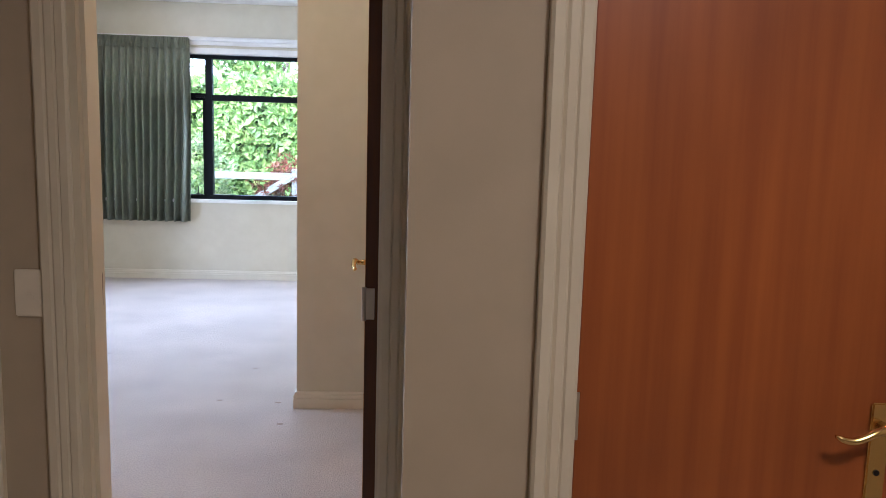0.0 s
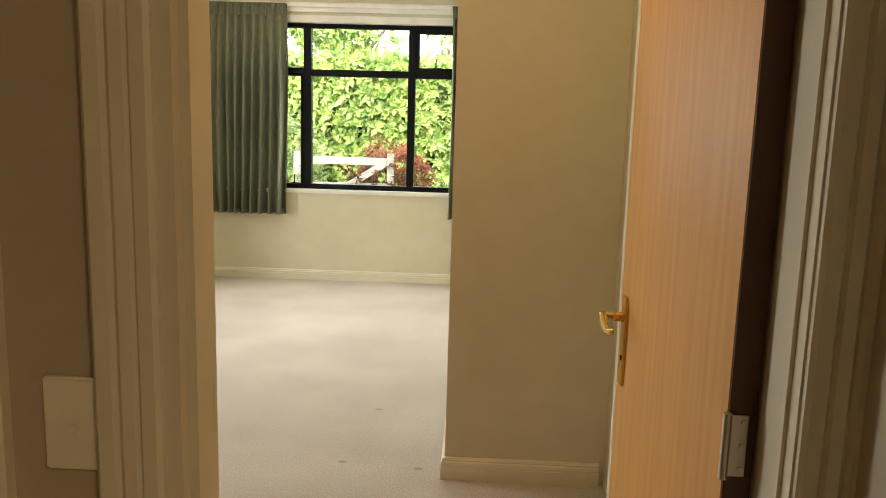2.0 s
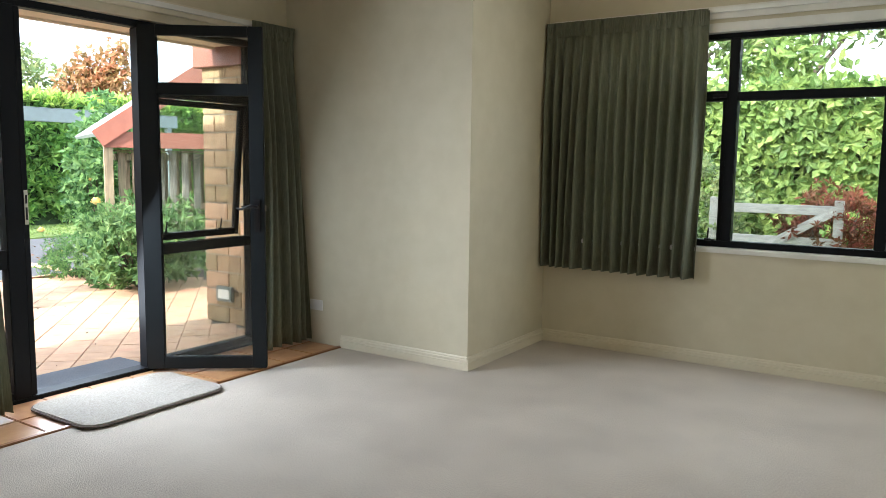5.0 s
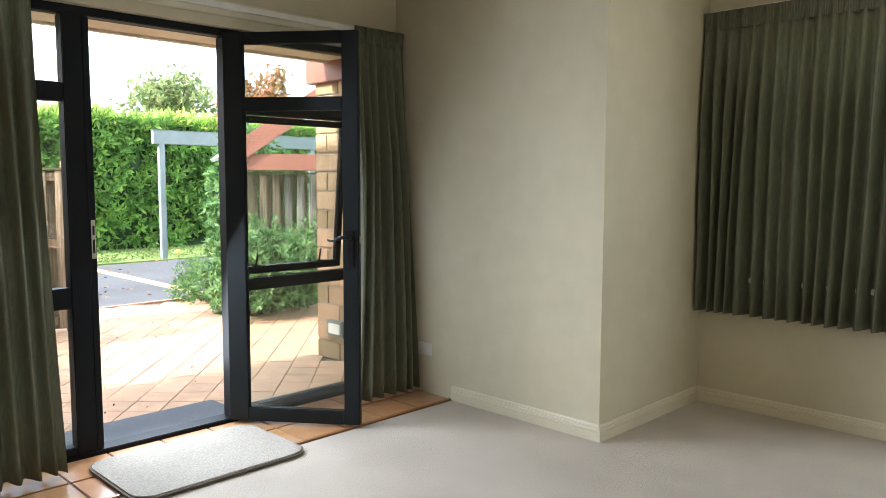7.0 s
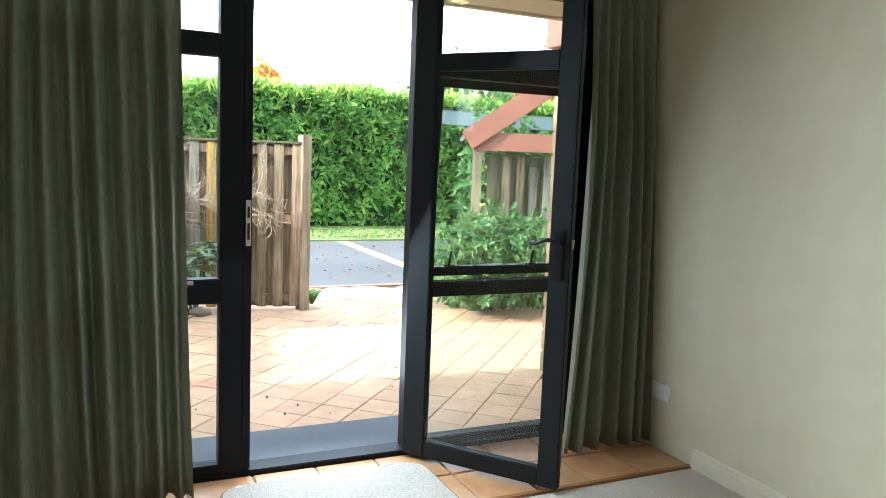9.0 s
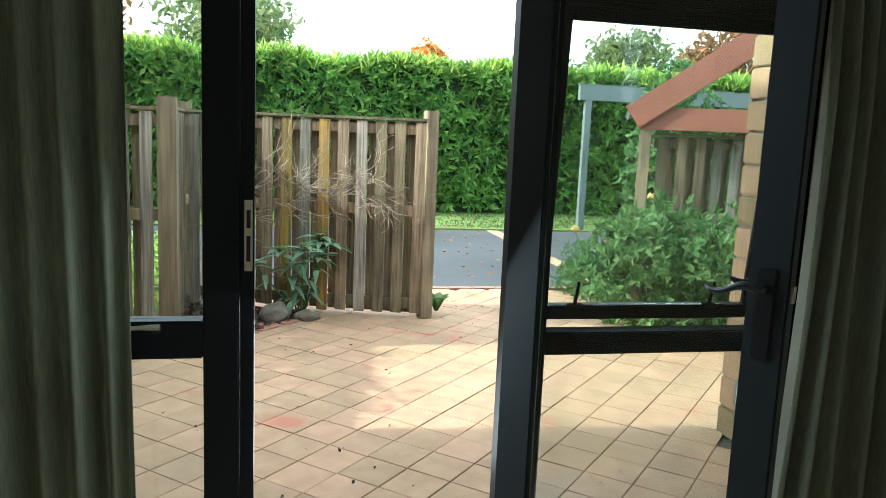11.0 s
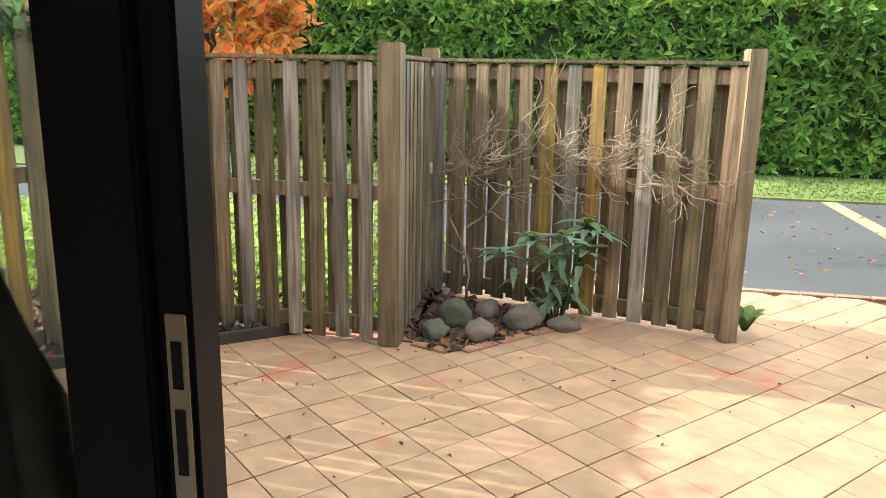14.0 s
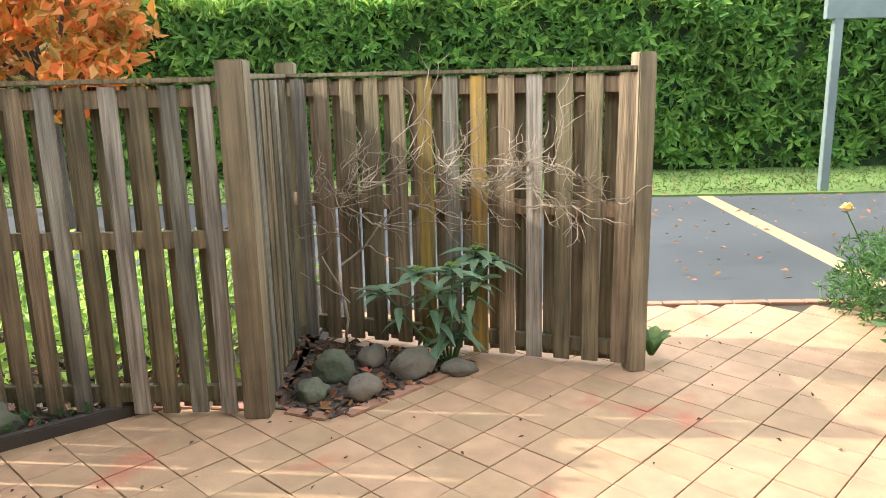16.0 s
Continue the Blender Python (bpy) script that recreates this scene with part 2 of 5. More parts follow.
M_MAPLE = foliage_mat("maroon_leaf", (0.20, 0.06, 0.035), (0.14, 0.07, 0.03))
M_BANK = foliage_mat("bank_creeper", (0.22, 0.30, 0.09), (0.15, 0.23, 0.06))
M_PETAL = mat("yellow_rose_petal", (0.80, 0.62, 0.25), 0.6, patch=0.05)


def let_light_through(m, share):
    """Cloth that glows a little where daylight stands behind it."""
    n, l = m.node_tree.nodes, m.node_tree.links
    tr, mx = n.new("ShaderNodeBsdfTranslucent"), n.new("ShaderNodeMixShader")
    mx.inputs[0].default_value = share
    l.new(next(k for k in n if k.type == "HUE_SAT").outputs[0], tr.inputs[0])
    l.new(n["Principled BSDF"].outputs[0], mx.inputs[1]); l.new(tr.outputs[0], mx.inputs[2])
    l.new(mx.outputs[0], n["Material Output"].inputs[0])


let_light_through(M_CURT, 0.35)
let_light_through(M_LINING, 0.5)


def add_stains(m):
    """Scattered red bloom where the fired clay shows through the pale face."""
    n, l = m.node_tree.nodes, m.node_tree.links
    hue = next(k for k in n if k.type == "HUE_SAT")
    g = n.new("ShaderNodeNewGeometry")
    ns = n.new("ShaderNodeTexNoise")
    ns.inputs["Scale"].default_value, ns.inputs["Detail"].default_value = 2.6, 2
    ramp = n.new("ShaderNodeValToRGB")
    ramp.color_ramp.elements[0].position, ramp.color_ramp.elements[1].position = 0.63, 0.72
    ramp.color_ramp.elements[1].color = (0.75, 0.75, 0.75, 1)
    mx = n.new("ShaderNodeMixRGB")
    mx.inputs[2].default_value = (0.42, 0.13, 0.075, 1)
    l.new(g.outputs["Position"], ns.inputs["Vector"]); l.new(ns.outputs[0], ramp.inputs[0]); l.new(ramp.outputs[0], mx.inputs[0])
    l.new(hue.outputs[0], mx.inputs[1]); l.new(mx.outputs[0], n["Principled BSDF"].inputs["Base Color"])


add_stains(M_PAVER)
add_stains(M_PAVERJ)

M_GLASS = bpy.data.materials.new("window_glass")
M_GLASS.use_nodes = True
gn = M_GLASS.node_tree.nodes
gl = M_GLASS.node_tree.links
gt, gg, gm, gf = gn.new("ShaderNodeBsdfTransparent"), gn.new("ShaderNodeBsdfGlossy"), gn.new("ShaderNodeMixShader"), gn.new("ShaderNodeFresnel")
gt.inputs[0].default_value = (0.95, 0.97, 0.96, 1)
gg.inputs["Roughness"].default_value = 0.02
gf.inputs[0].default_value = 1.45
gl.new(gf.outputs[0], gm.inputs[0]); gl.new(gt.outputs[0], gm.inputs[1]); gl.new(gg.outputs[0], gm.inputs[2])
gl.new(gm.outputs[0], gn["Material Output"].inputs[0])


# ---- building helpers ----
def box(bm, x0, x1, y0, y1, z0, z1, bevel=0.0, m=None):
    vs = [bm.verts.new((x, y, z)) for z in (z0, z1) for x, y in ((x0, y0), (x1, y0), (x1, y1), (x0, y1))]
    fs = [bm.faces.new([vs[i] for i in q]) for q in ((3, 2, 1, 0), (4, 5, 6, 7), (0, 1, 5, 4), (1, 2, 6, 5), (2, 3, 7, 6), (3, 0, 4, 7))]
    if bevel:
        es = {e for f in fs for e in f.edges}
        r = bmesh.ops.bevel(bm, geom=list(es), offset=bevel, segments=2, affect="EDGES", clamp_overlap=True)
        vs = list({v for f in r["faces"] for v in f.verts} | {v for v in vs if v.is_valid})
    if m is not None:
        bmesh.ops.transform(bm, matrix=m, verts=[v for v in vs if v.is_valid])
    return vs


def cyl(bm, a, b, r0, r1=None, seg=10):
    a, b = Vector(a), Vector(b)
    d = b - a
    r = bmesh.ops.create_cone(bm, cap_ends=True, segments=seg, radius1=r0, radius2=r0 if r1 is None else r1, depth=d.length)
    bmesh.ops.transform(bm, matrix=Matrix.Translation((a + b) / 2) @ d.to_track_quat("Z", "Y").to_matrix().to_4x4(), verts=r["verts"])
    return r["verts"]


def part(name, bm, material, parent=None, label="", smooth=False):
    me = bpy.data.meshes.new(name)
    if smooth:
        for f in bm.faces:
            f.smooth = True
    bm.to_mesh(me)
    bm.free()
    me.materials.append(material)
    ob = new(name, me)
    ob.parent = parent
    if label:
        tagged(ob, label)
    return ob


def bpart(name, boxes, material, parent=None, label="", bevel=0.0):
    bm = bmesh.new()
    for b in boxes:
        box(bm, *b, bevel=bevel)
    return part(name, bm, material, parent, label)


def thing(name, label, category, at=(0, 0, 0), rz=0, group="", kind=""):
    e = new(name)
    e.empty_display_size = 0.1
    e.matrix_world = pose(*at, 0, 0, rz)
    return tagged(e, label, category, group, kind)


def arrmesh(name, verts, faces, material, parent=None):
    me = bpy.data.meshes.new(name)
    me.from_pydata(verts.tolist() if hasattr(verts, "tolist") else verts, [], faces.tolist() if hasattr(faces, "tolist") else faces)
    me.materials.append(material)
    ob = new(name, me)
    ob.parent = parent
    return ob


RNG = np.random.default_rng(7)


def leaves(name, pts, normals, size, material, parent=None, spread=0.7, aspect=0.5, droop=0.0):
    """Many small folded leaves, each a pair of triangles, at points with the given outward normals."""
    n = len(pts)
    nrm = normals + RNG.normal(0, spread, (n, 3))
    nrm /= np.linalg.norm(nrm, axis=1)[:, None] + 1e-9
    tan = np.cross(nrm, RNG.normal(0, 1, (n, 3)))
    tan[:, 2] -= droop
    tan /= np.linalg.norm(tan, axis=1)[:, None] + 1e-9
    bit = np.cross(nrm, tan)
    s = size * RNG.uniform(0.6, 1.35, n)[:, None]
    a = pts - tan * s * 0.5
    c = pts + tan * s * 0.5 - nrm * s * 0.12
    l = pts + bit * s * aspect * 0.5 + nrm * s * 0.10
    r = pts - bit * s * aspect * 0.5 + nrm * s * 0.10
    v = np.stack([a, l, c, r], 1).reshape(-1, 3)
    k = np.arange(n)[:, None] * 4
    f = np.concatenate([k + [0, 1, 2], k + [0, 2, 3]], 0)
    return arrmesh(name, v, f, material, parent)


def whorls(name, pts, normals, size, material, parent=None, k=7, aspect=0.35, tilt=1.0, sag=0.0, spread=0.45):
    """Tufts of k leaves each, fanned round the outward direction of their shoot."""
    n = len(pts)
    axis = normals + RNG.normal(0, spread, (n, 3))
    axis[:, 2] -= sag
    axis /= np.linalg.norm(axis, axis=1)[:, None] + 1e-9
    e1 = np.cross(axis, RNG.normal(0, 1, (n, 3)))
    e1 /= np.linalg.norm(e1, axis=1)[:, None] + 1e-9
    e2 = np.cross(axis, e1)
    vs = []
    for i in range(k):
        a = 6.283 * i / k + RNG.uniform(-0.4, 0.4, n)[:, None]
        tl = (tilt * RNG.uniform(0.45, 1.2, n))[:, None]
        rad = np.cos(a) * e1 + np.sin(a) * e2
        way = np.cos(tl) * axis + np.sin(tl) * rad
        up = np.cos(tl) * rad - np.sin(tl) * axis
        side = np.cross(way, up)
        s = size * RNG.uniform(0.6, 1.3, n)[:, None]
        mid = pts + way * s * 0.55
        vs.append(np.stack([pts, mid + side * s * aspect * 0.5 - up * s * 0.05, pts + way * s + up * s * 0.12, mid - side * s * aspect * 0.5 - up * s * 0.05], 1))
    v = np.concatenate(vs, 0).reshape(-1, 3)
    q = np.arange(n * k)[:, None] * 4
    return arrmesh(name, v, np.concatenate([q + [0, 1, 2], q + [0, 2, 3]], 0), material, parent)


def blob_points(center, radii, n, inner=0.55, lump=0.25, seed=0):
    d = RNG.normal(0, 1, (n, 3))
    d /= np.linalg.norm(d, axis=1)[:, None]
    ph = RNG.uniform(0, 6.28, 6)
    k = 1 + lump * (np.sin(3 * d[:, 0] + ph[0]) * np.cos(3.7 * d[:, 1] + ph[1]) + 0.7 * np.sin(6 * d[:, 2] + ph[2] + 4 * d[:, 0]))
    rad = RNG.uniform(inner, 1.0, n) ** 0.6 * k
    return np.array(center) + d * rad[:, None] * np.array(radii), d


def panel_piece(name, label, category, boxes, material, kind="structure"):
    bm = bmesh.new()
    for b in boxes:
        box(bm, *b)
    return tagged(part(name, bm, material), label, category, kind=kind)

# ---- the building: floors, walls, ceilings ----
HALL_Y, ROOM_Y = 2.12, 2.24          # faces of the wall between hall and bedroom
D1L, D1R, HEAD = -0.895, -0.13, 2.03  # bedroom doorway
WIN_Y, WX0, WX1, WZ0, WZ1 = 7.556, -2.98, -0.66, 0.765, 2.125
PIER_Y, ALC_X, DOOR_X, RIGHT_X, STUB_Y, CEIL = 6.503, -3.213, -4.79, -0.615, 3.956, 2.58
FY0, FY1, FTOP = 3.70, 6.24, 2.09     # opening of the glazed doors
SIDE_X = -0.02

panel_piece("floor", "pale beige looped wool carpet with small dents", "carpet", [(-4.24, 1.8, -3.1, PIER_Y, -0.1, 0.0), (ALC_X, -0.5, PIER_Y, WIN_Y, -0.1, 0.0)], M_CARPET)
panel_piece("ceiling", "plain off-white plaster ceiling", "ceiling", [(-4.9, 1.8, -3.1, 7.7, CEIL, CEIL + 0.12)], M_CEIL)
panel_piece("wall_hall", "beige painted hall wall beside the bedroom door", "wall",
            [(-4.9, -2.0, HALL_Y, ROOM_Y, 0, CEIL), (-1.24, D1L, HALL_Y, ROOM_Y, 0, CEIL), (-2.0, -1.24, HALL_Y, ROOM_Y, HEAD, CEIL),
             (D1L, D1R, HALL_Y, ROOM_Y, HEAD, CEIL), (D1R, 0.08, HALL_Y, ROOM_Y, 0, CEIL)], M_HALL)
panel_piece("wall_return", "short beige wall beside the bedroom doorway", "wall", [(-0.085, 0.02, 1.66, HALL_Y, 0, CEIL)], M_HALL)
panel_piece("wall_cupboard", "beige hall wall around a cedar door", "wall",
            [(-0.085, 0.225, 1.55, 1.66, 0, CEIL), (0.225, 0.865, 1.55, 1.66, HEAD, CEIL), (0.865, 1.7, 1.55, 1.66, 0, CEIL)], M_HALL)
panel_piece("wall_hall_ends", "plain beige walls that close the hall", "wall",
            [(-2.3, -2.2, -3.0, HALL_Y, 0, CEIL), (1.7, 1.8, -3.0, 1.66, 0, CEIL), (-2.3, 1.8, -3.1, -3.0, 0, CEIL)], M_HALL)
panel_piece("wall_side", "sage cream wall with a door beside the bedroom entry", "wall",
            [(SIDE_X, 0.08, ROOM_Y, 2.92, 0, CEIL), (SIDE_X, 0.08, 2.92, 3.68, HEAD, CEIL), (SIDE_X, 0.08, 3.68, STUB_Y, 0, CEIL)], M_WALL)
panel_piece("wall_stub", "cream painted wall corner inside the bedroom", "wall", [(RIGHT_X, 0.08, STUB_Y, STUB_Y + 0.1, 0, CEIL)], M_WALL)
panel_piece("wall_east", "cream painted bedroom side wall", "wall", [(RIGHT_X, RIGHT_X + 0.1, STUB_Y + 0.1, WIN_Y + 0.2, 0, CEIL)], M_WALL)
panel_piece("wall_window", "cream painted wall under and around the window", "wall",
            [(ALC_X - 0.1, WX0, WIN_Y, WIN_Y + 0.2, 0, CEIL), (WX1, RIGHT_X, WIN_Y, WIN_Y + 0.2, 0, CEIL),
             (WX0, WX1, WIN_Y, WIN_Y + 0.2, 0, WZ0), (WX0, WX1, WIN_Y, WIN_Y + 0.2, WZ1, CEIL)], M_WALL)
panel_piece("wall_alcove", "cream painted side of the window alcove", "wall", [(ALC_X - 0.1, ALC_X, PIER_Y + 0.1, WIN_Y, 0, CEIL)], M_WALL)
panel_piece("wall_pier", "cream painted wall between glazed doors and window", "wall", [(DOOR_X - 0.11, ALC_X, PIER_Y, PIER_Y + 0.1, 0, CEIL)], M_WALL)
panel_piece("wall_west", "cream painted wall around the glazed doors", "wall",
            [(DOOR_X - 0.11, DOOR_X + 0.05, ROOM_Y, FY0, -0.1, CEIL), (DOOR_X - 0.11, DOOR_X + 0.05, FY1, PIER_Y, -0.1, CEIL),
             (DOOR_X - 0.11, DOOR_X + 0.05, FY0, FY1, FTOP, CEIL)], M_WALL)


# ---- mouldings ----
def mould(bm, a, b, u, n, prof):
    """A moulding of the section prof (across u, out along n) from a to b."""
    a, b, u, n = Vector(a), Vector(b), Vector(u), Vector(n)
    ra = [bm.verts.new(a + u * p + n * q) for p, q in prof]
    rb = [bm.verts.new(b + u * p + n * q) for p, q in prof]
    k = len(prof)
    for i in range(k):
        bm.faces.new((ra[i], ra[(i + 1) % k], rb[(i + 1) % k], rb[i]))
    bm.faces.new(ra[::-1])
    bm.faces.new(rb)
    bmesh.ops.recalc_face_normals(bm, faces=bm.faces[:])


ARCH = [(0, 0), (0, 0.012), (0.006, 0.016), (0.022, 0.017), (0.026, 0.013), (0.030, 0.018), (0.044, 0.020), (0.050, 0.015), (0.055, 0.022), (0.072, 0.024), (0.078, 0.018), (0.078, 0)]
SKIRT = [(0.87 * p, q) for p, q in [(0, 0), (0, 0.016), (0.055, 0.016), (0.060, 0.011), (0.064, 0.016), (0.078, 0.014), (0.083, 0.009), (0.088, 0.011), (0.098, 0.006), (0.098, 0)]]


def architrave(name, ends, u, n, top, label, mt=None):
    """Door surround: two uprights at the opening's edges and a head."""
    e = thing(name, label, "door trim", kind="structure")
    (p, q) = ends
    u = Vector(u)
    for foot, way in ((p, -1), (q, 1)):
        bm = bmesh.new()
        mould(bm, (foot[0], foot[1], 0), (foot[0], foot[1], top), u * way, n, ARCH)
        part("upright", bm, mt or M_TRIM, e)
    bm = bmesh.new()
    pa, qa = Vector((*p, top)) - u * 0.078, Vector((*q, top)) + u * 0.078
    mould(bm, pa, qa, (0, 0, 1), n, ARCH)
    part("head", bm, mt or M_TRIM, e)
    return e


architrave("trim_bedroom_door", ((D1L, HALL_Y), (D1R - 0.017, HALL_Y)), (1, 0, 0), (0, -1, 0), HEAD, "cream moulded surround of the bedroom doorway")
architrave("trim_bedroom_door_inside", ((D1L, ROOM_Y), (D1R, ROOM_Y)), (1, 0, 0), (0, 1, 0), HEAD, "cream moulded surround on the bedroom side")
architrave("trim_cupboard_door", ((0.225, 1.55), (0.865, 1.55)), (1, 0, 0), (0, -1, 0), HEAD, "pale moulded surround of a cedar door")
architrave("trim_hall_door", ((-2.0, HALL_Y), (-1.24 + 0.075, HALL_Y)), (1, 0, 0), (0, -1, 0), HEAD, "cream moulded surround of the second hall door")
architrave("trim_side_door", ((SIDE_X, 2.92), (SIDE_X, 3.68)), (0, 1, 0), (-1, 0, 0), HEAD, "cream moulded surround of the side door")

# linings of the bedroom doorway
jl = thing("door_lining", "cream timber jambs lining the bedroom doorway", "door jamb", kind="structure")
bpart("jamb", [(D1L - 0.001, D1L + 0.02, HALL_Y - 0.003, ROOM_Y + 0.003, 0, HEAD), (D1L + 0.02, D1L + 0.032, HALL_Y + 0.02, HALL_Y + 0.075, 0, HEAD)], M_TRIM, jl)
bpart("jamb", [(D1R - 0.02, D1R + 0.001, HALL_Y - 0.003, ROOM_Y + 0.003, 0, HEAD), (D1R - 0.025, D1R - 0.02, HALL_Y + 0.02, HALL_Y + 0.075, 0, HEAD)], M_TRIM, jl)
bpart("strike_plate", [(D1L + 0.02, D1L + 0.0225, 2.195, 2.222, 0.89, 0.975)], M_DARKWOOD, jl, "dark bronze strike plate")


def skirting(runs):
    for i, (a, b, n) in enumerate(runs):
        bm = bmesh.new()
        mould(bm, (*a, 0), (*b, 0), (0, 0, 1), (*n, 0), SKIRT)
        tagged(part("baseboard", bm, M_TRIM), "cream grooved timber skirting board", "baseboard", kind="structure")


skirting([((ALC_X, WIN_Y), (RIGHT_X, WIN_Y), (0, -1)), ((ALC_X, PIER_Y - 0.016), (ALC_X, WIN_Y - 0.016), (1, 0)),
          ((-4.24, PIER_Y), (ALC_X, PIER_Y), (0, -1)), ((RIGHT_X, STUB_Y - 0.016), (RIGHT_X, WIN_Y - 0.016), (-1, 0)),
          ((RIGHT_X, STUB_Y), (SIDE_X - 0.02, STUB_Y), (0, -1)), ((-4.24, ROOM_Y), (D1L - 0.08, ROOM_Y), (0, 1)),
          ((-0.085, 1.55), (0.12, 1.55), (0, -1)), ((-0.085, 1.534), (-0.085, HALL_Y - 0.026), (-1, 0)),
          ((-1.085, HALL_Y), (D1L - 0.08, HALL_Y), (0, -1))])


# ---- doors, handles, hinges ----
def lever(parent, x, y, z, side, toward, metal=M_BRASS):
    """Lever handle on a long plate. It stands out along +-y (side) and the lever runs along +-x (toward)."""
    bm = bmesh.new()
    box(bm, x - 0.019, x + 0.019, min(y, y + side * 0.007), max(y, y + side * 0.007), z - 0.12, z + 0.075, bevel=0.003)
    plate = part("handle_plate", bm, metal, parent, "polished plate with keyhole")
    bm = bmesh.new()
    cyl(bm, (x, y + side * 0.005, z + 0.03), (x, y + side * 0.05, z + 0.03), 0.011, 0.009, 14)
    rings = []
    for k in range(17):
        f = k / 16
        p = Vector((x + toward * (0.115 * f - 0.004), y + side * (0.05 + 0.008 * math.sin(f * 3.1)), z + 0.03 + 0.010 * math.sin(f * 6.0)))
        r = (0.0095 - 0.003 * f) * (0.55 if k in (0, 16) else 1)
        rings.append([bm.verts.new(p + Vector((0, r * math.cos(a * 0.785), r * math.sin(a * 0.785)))) for a in range(8)])
    for ra, rb in zip(rings, rings[1:]):
        for a in range(8):
            bm.faces.new((ra[a], ra[(a + 1) % 8], rb[(a + 1) % 8], rb[a]))
    bm.faces.new(rings[0][::-1])
    bm.faces.new(rings[-1])
    bmesh.ops.recalc_face_normals(bm, faces=bm.faces[:])
    part("lever", bm, metal, plate, "curved lever", True)
    bm = bmesh.new()
    cyl(bm, (x, y + side * 0.006, z - 0.06), (x, y + side * 0.009, z - 0.06), 0.006, None, 8)
    part("keyhole", bm, M_BLACK, plate)


def hinge(parent, x, y, z, sx=1, w=0.03, ny=-1):
    bm = bmesh.new()
    box(bm, x - w, x + w, min(y, y + ny * 0.003), max(y, y + ny * 0.003), z - 0.045, z + 0.045)
    for k in range(5):
        cyl(bm, (x, y + ny * 0.006, z - 0.044 + k * 0.018), (x, y + ny * 0.006, z - 0.028 + k * 0.018), 0.006, None, 8)
    for dz in (-0.03, 0.0, 0.03):
        cyl(bm, (x + sx * w * 0.55, y + ny * 0.003, z + dz), (x + sx * w * 0.55, y + ny * 0.005, z + dz), 0.004, None, 8)
    part("hinge", bm, M_STEEL, parent, "satin steel butt hinge")


def flush_door(name, w, material, label, at, rz, handles, hinges, edge=None, hz=0.93):
    """A flush leaf from its hinge line along +x, 38 mm thick (y 0 to 0.038)."""
    d = thing(name, label, "door", at, rz)
    bm = bmesh.new()
    box(bm, 0.002, w - 0.003, 0.0, 0.038, 0.012, HEAD - 0.005, bevel=0.0015)
    part("panel", bm, material, d)
    if edge:
        bpart("edge_strip", [(-0.0005, 0.0018, 0.001, 0.037, 0.013, HEAD - 0.006)], edge, d, "dark stained leaf edge")
    for side in handles:
        lever(d, w - 0.06, 0.0 if side < 0 else 0.038, hz, side, -1)
    for z in hinges:
        if edge:
            bm = bmesh.new()
            box(bm, -0.003, -0.0006, 0.012, 0.034, z - 0.042, z + 0.042)
            cyl(bm, (-0.004, 0.040, z - 0.045), (-0.004, 0.040, z + 0.045), 0.006, None, 10)
            for dz in (-0.032, 0, 0.032):
                cyl(bm, (-0.003, 0.018, z + dz), (-0.005, 0.018, z + dz), 0.004, None, 8)
            part("hinge", bm, M_STEEL, d, "satin steel butt hinge")
        else:
            hinge(d, -0.008, -0.006, z, 1, 0.013)
    return d


flush_door("bedroom_door", 0.685, M_OAK, "honey stained timber door standing open into the bedroom", (D1R - 0.024, ROOM_Y - 0.018, 0), 91.0, (-1, 1), (0.22, 0.905, 1.80), M_DARKWOOD, 0.89)
flush_door("cupboard_door", 0.635, M_RED, "reddish cedar flush door, closed, with brass lever", (0.2275, 1.556, 0), 0, (-1,), (0.25, 0.845, 1.75), None, 0.80)
flush_door("hall_door", 0.80, M_RED, "reddish cedar flush door, closed, beside the light switch", (-1.998, HALL_Y + 0.02, 0), 0, (-1,), (0.25, 1.75))
flush_door("side_door", 0.755, M_RED, "reddish cedar flush door, closed, near the bedroom entry", (SIDE_X + 0.045, 3.6775, 0), -90, (-1,), (0.25, 0.98, 1.75), None, 0.80)


def plate(name, label, category, at, rz, w, h, rocker, material):
    p = thing(name, label, category, at, rz)
    bm = bmesh.new()
    box(bm, -w / 2, w / 2, -0.010, 0.0, -h / 2, h / 2, bevel=0.003)
    part("face_plate", bm, material, p)
    for dx, dz, rw, rh in rocker:
        bm = bmesh.new()
        box(bm, dx - rw / 2, dx + rw / 2, -0.014, -0.009, dz - rh / 2, dz + rh / 2, bevel=0.0015)
        part("rocker", bm, material, p)
    return p


plate("light_switch", "cream plastic light switch with one rocker", "light switch", (-1.0045, HALL_Y, 0.94), 0, 0.074, 0.117, [(0, -0.006, 0.016, 0.012)], M_PLATE)
plate("light_switch", "cream plastic switch on the bedroom wall corner", "light switch", (RIGHT_X, 4.45, 1.0), -90, 0.074, 0.150, [(0, 0.02, 0.014, 0.012), (0, -0.02, 0.014, 0.012)], M_PLATE)
plate("power_outlet", "white double power outlet low on the wall", "power outlet", (-4.47, PIER_Y, 0.275), 0, 0.118, 0.074, [(-0.03, 0.02, 0.012, 0.01), (0.03, 0.02, 0.012, 0.01)], M_PLATEW)

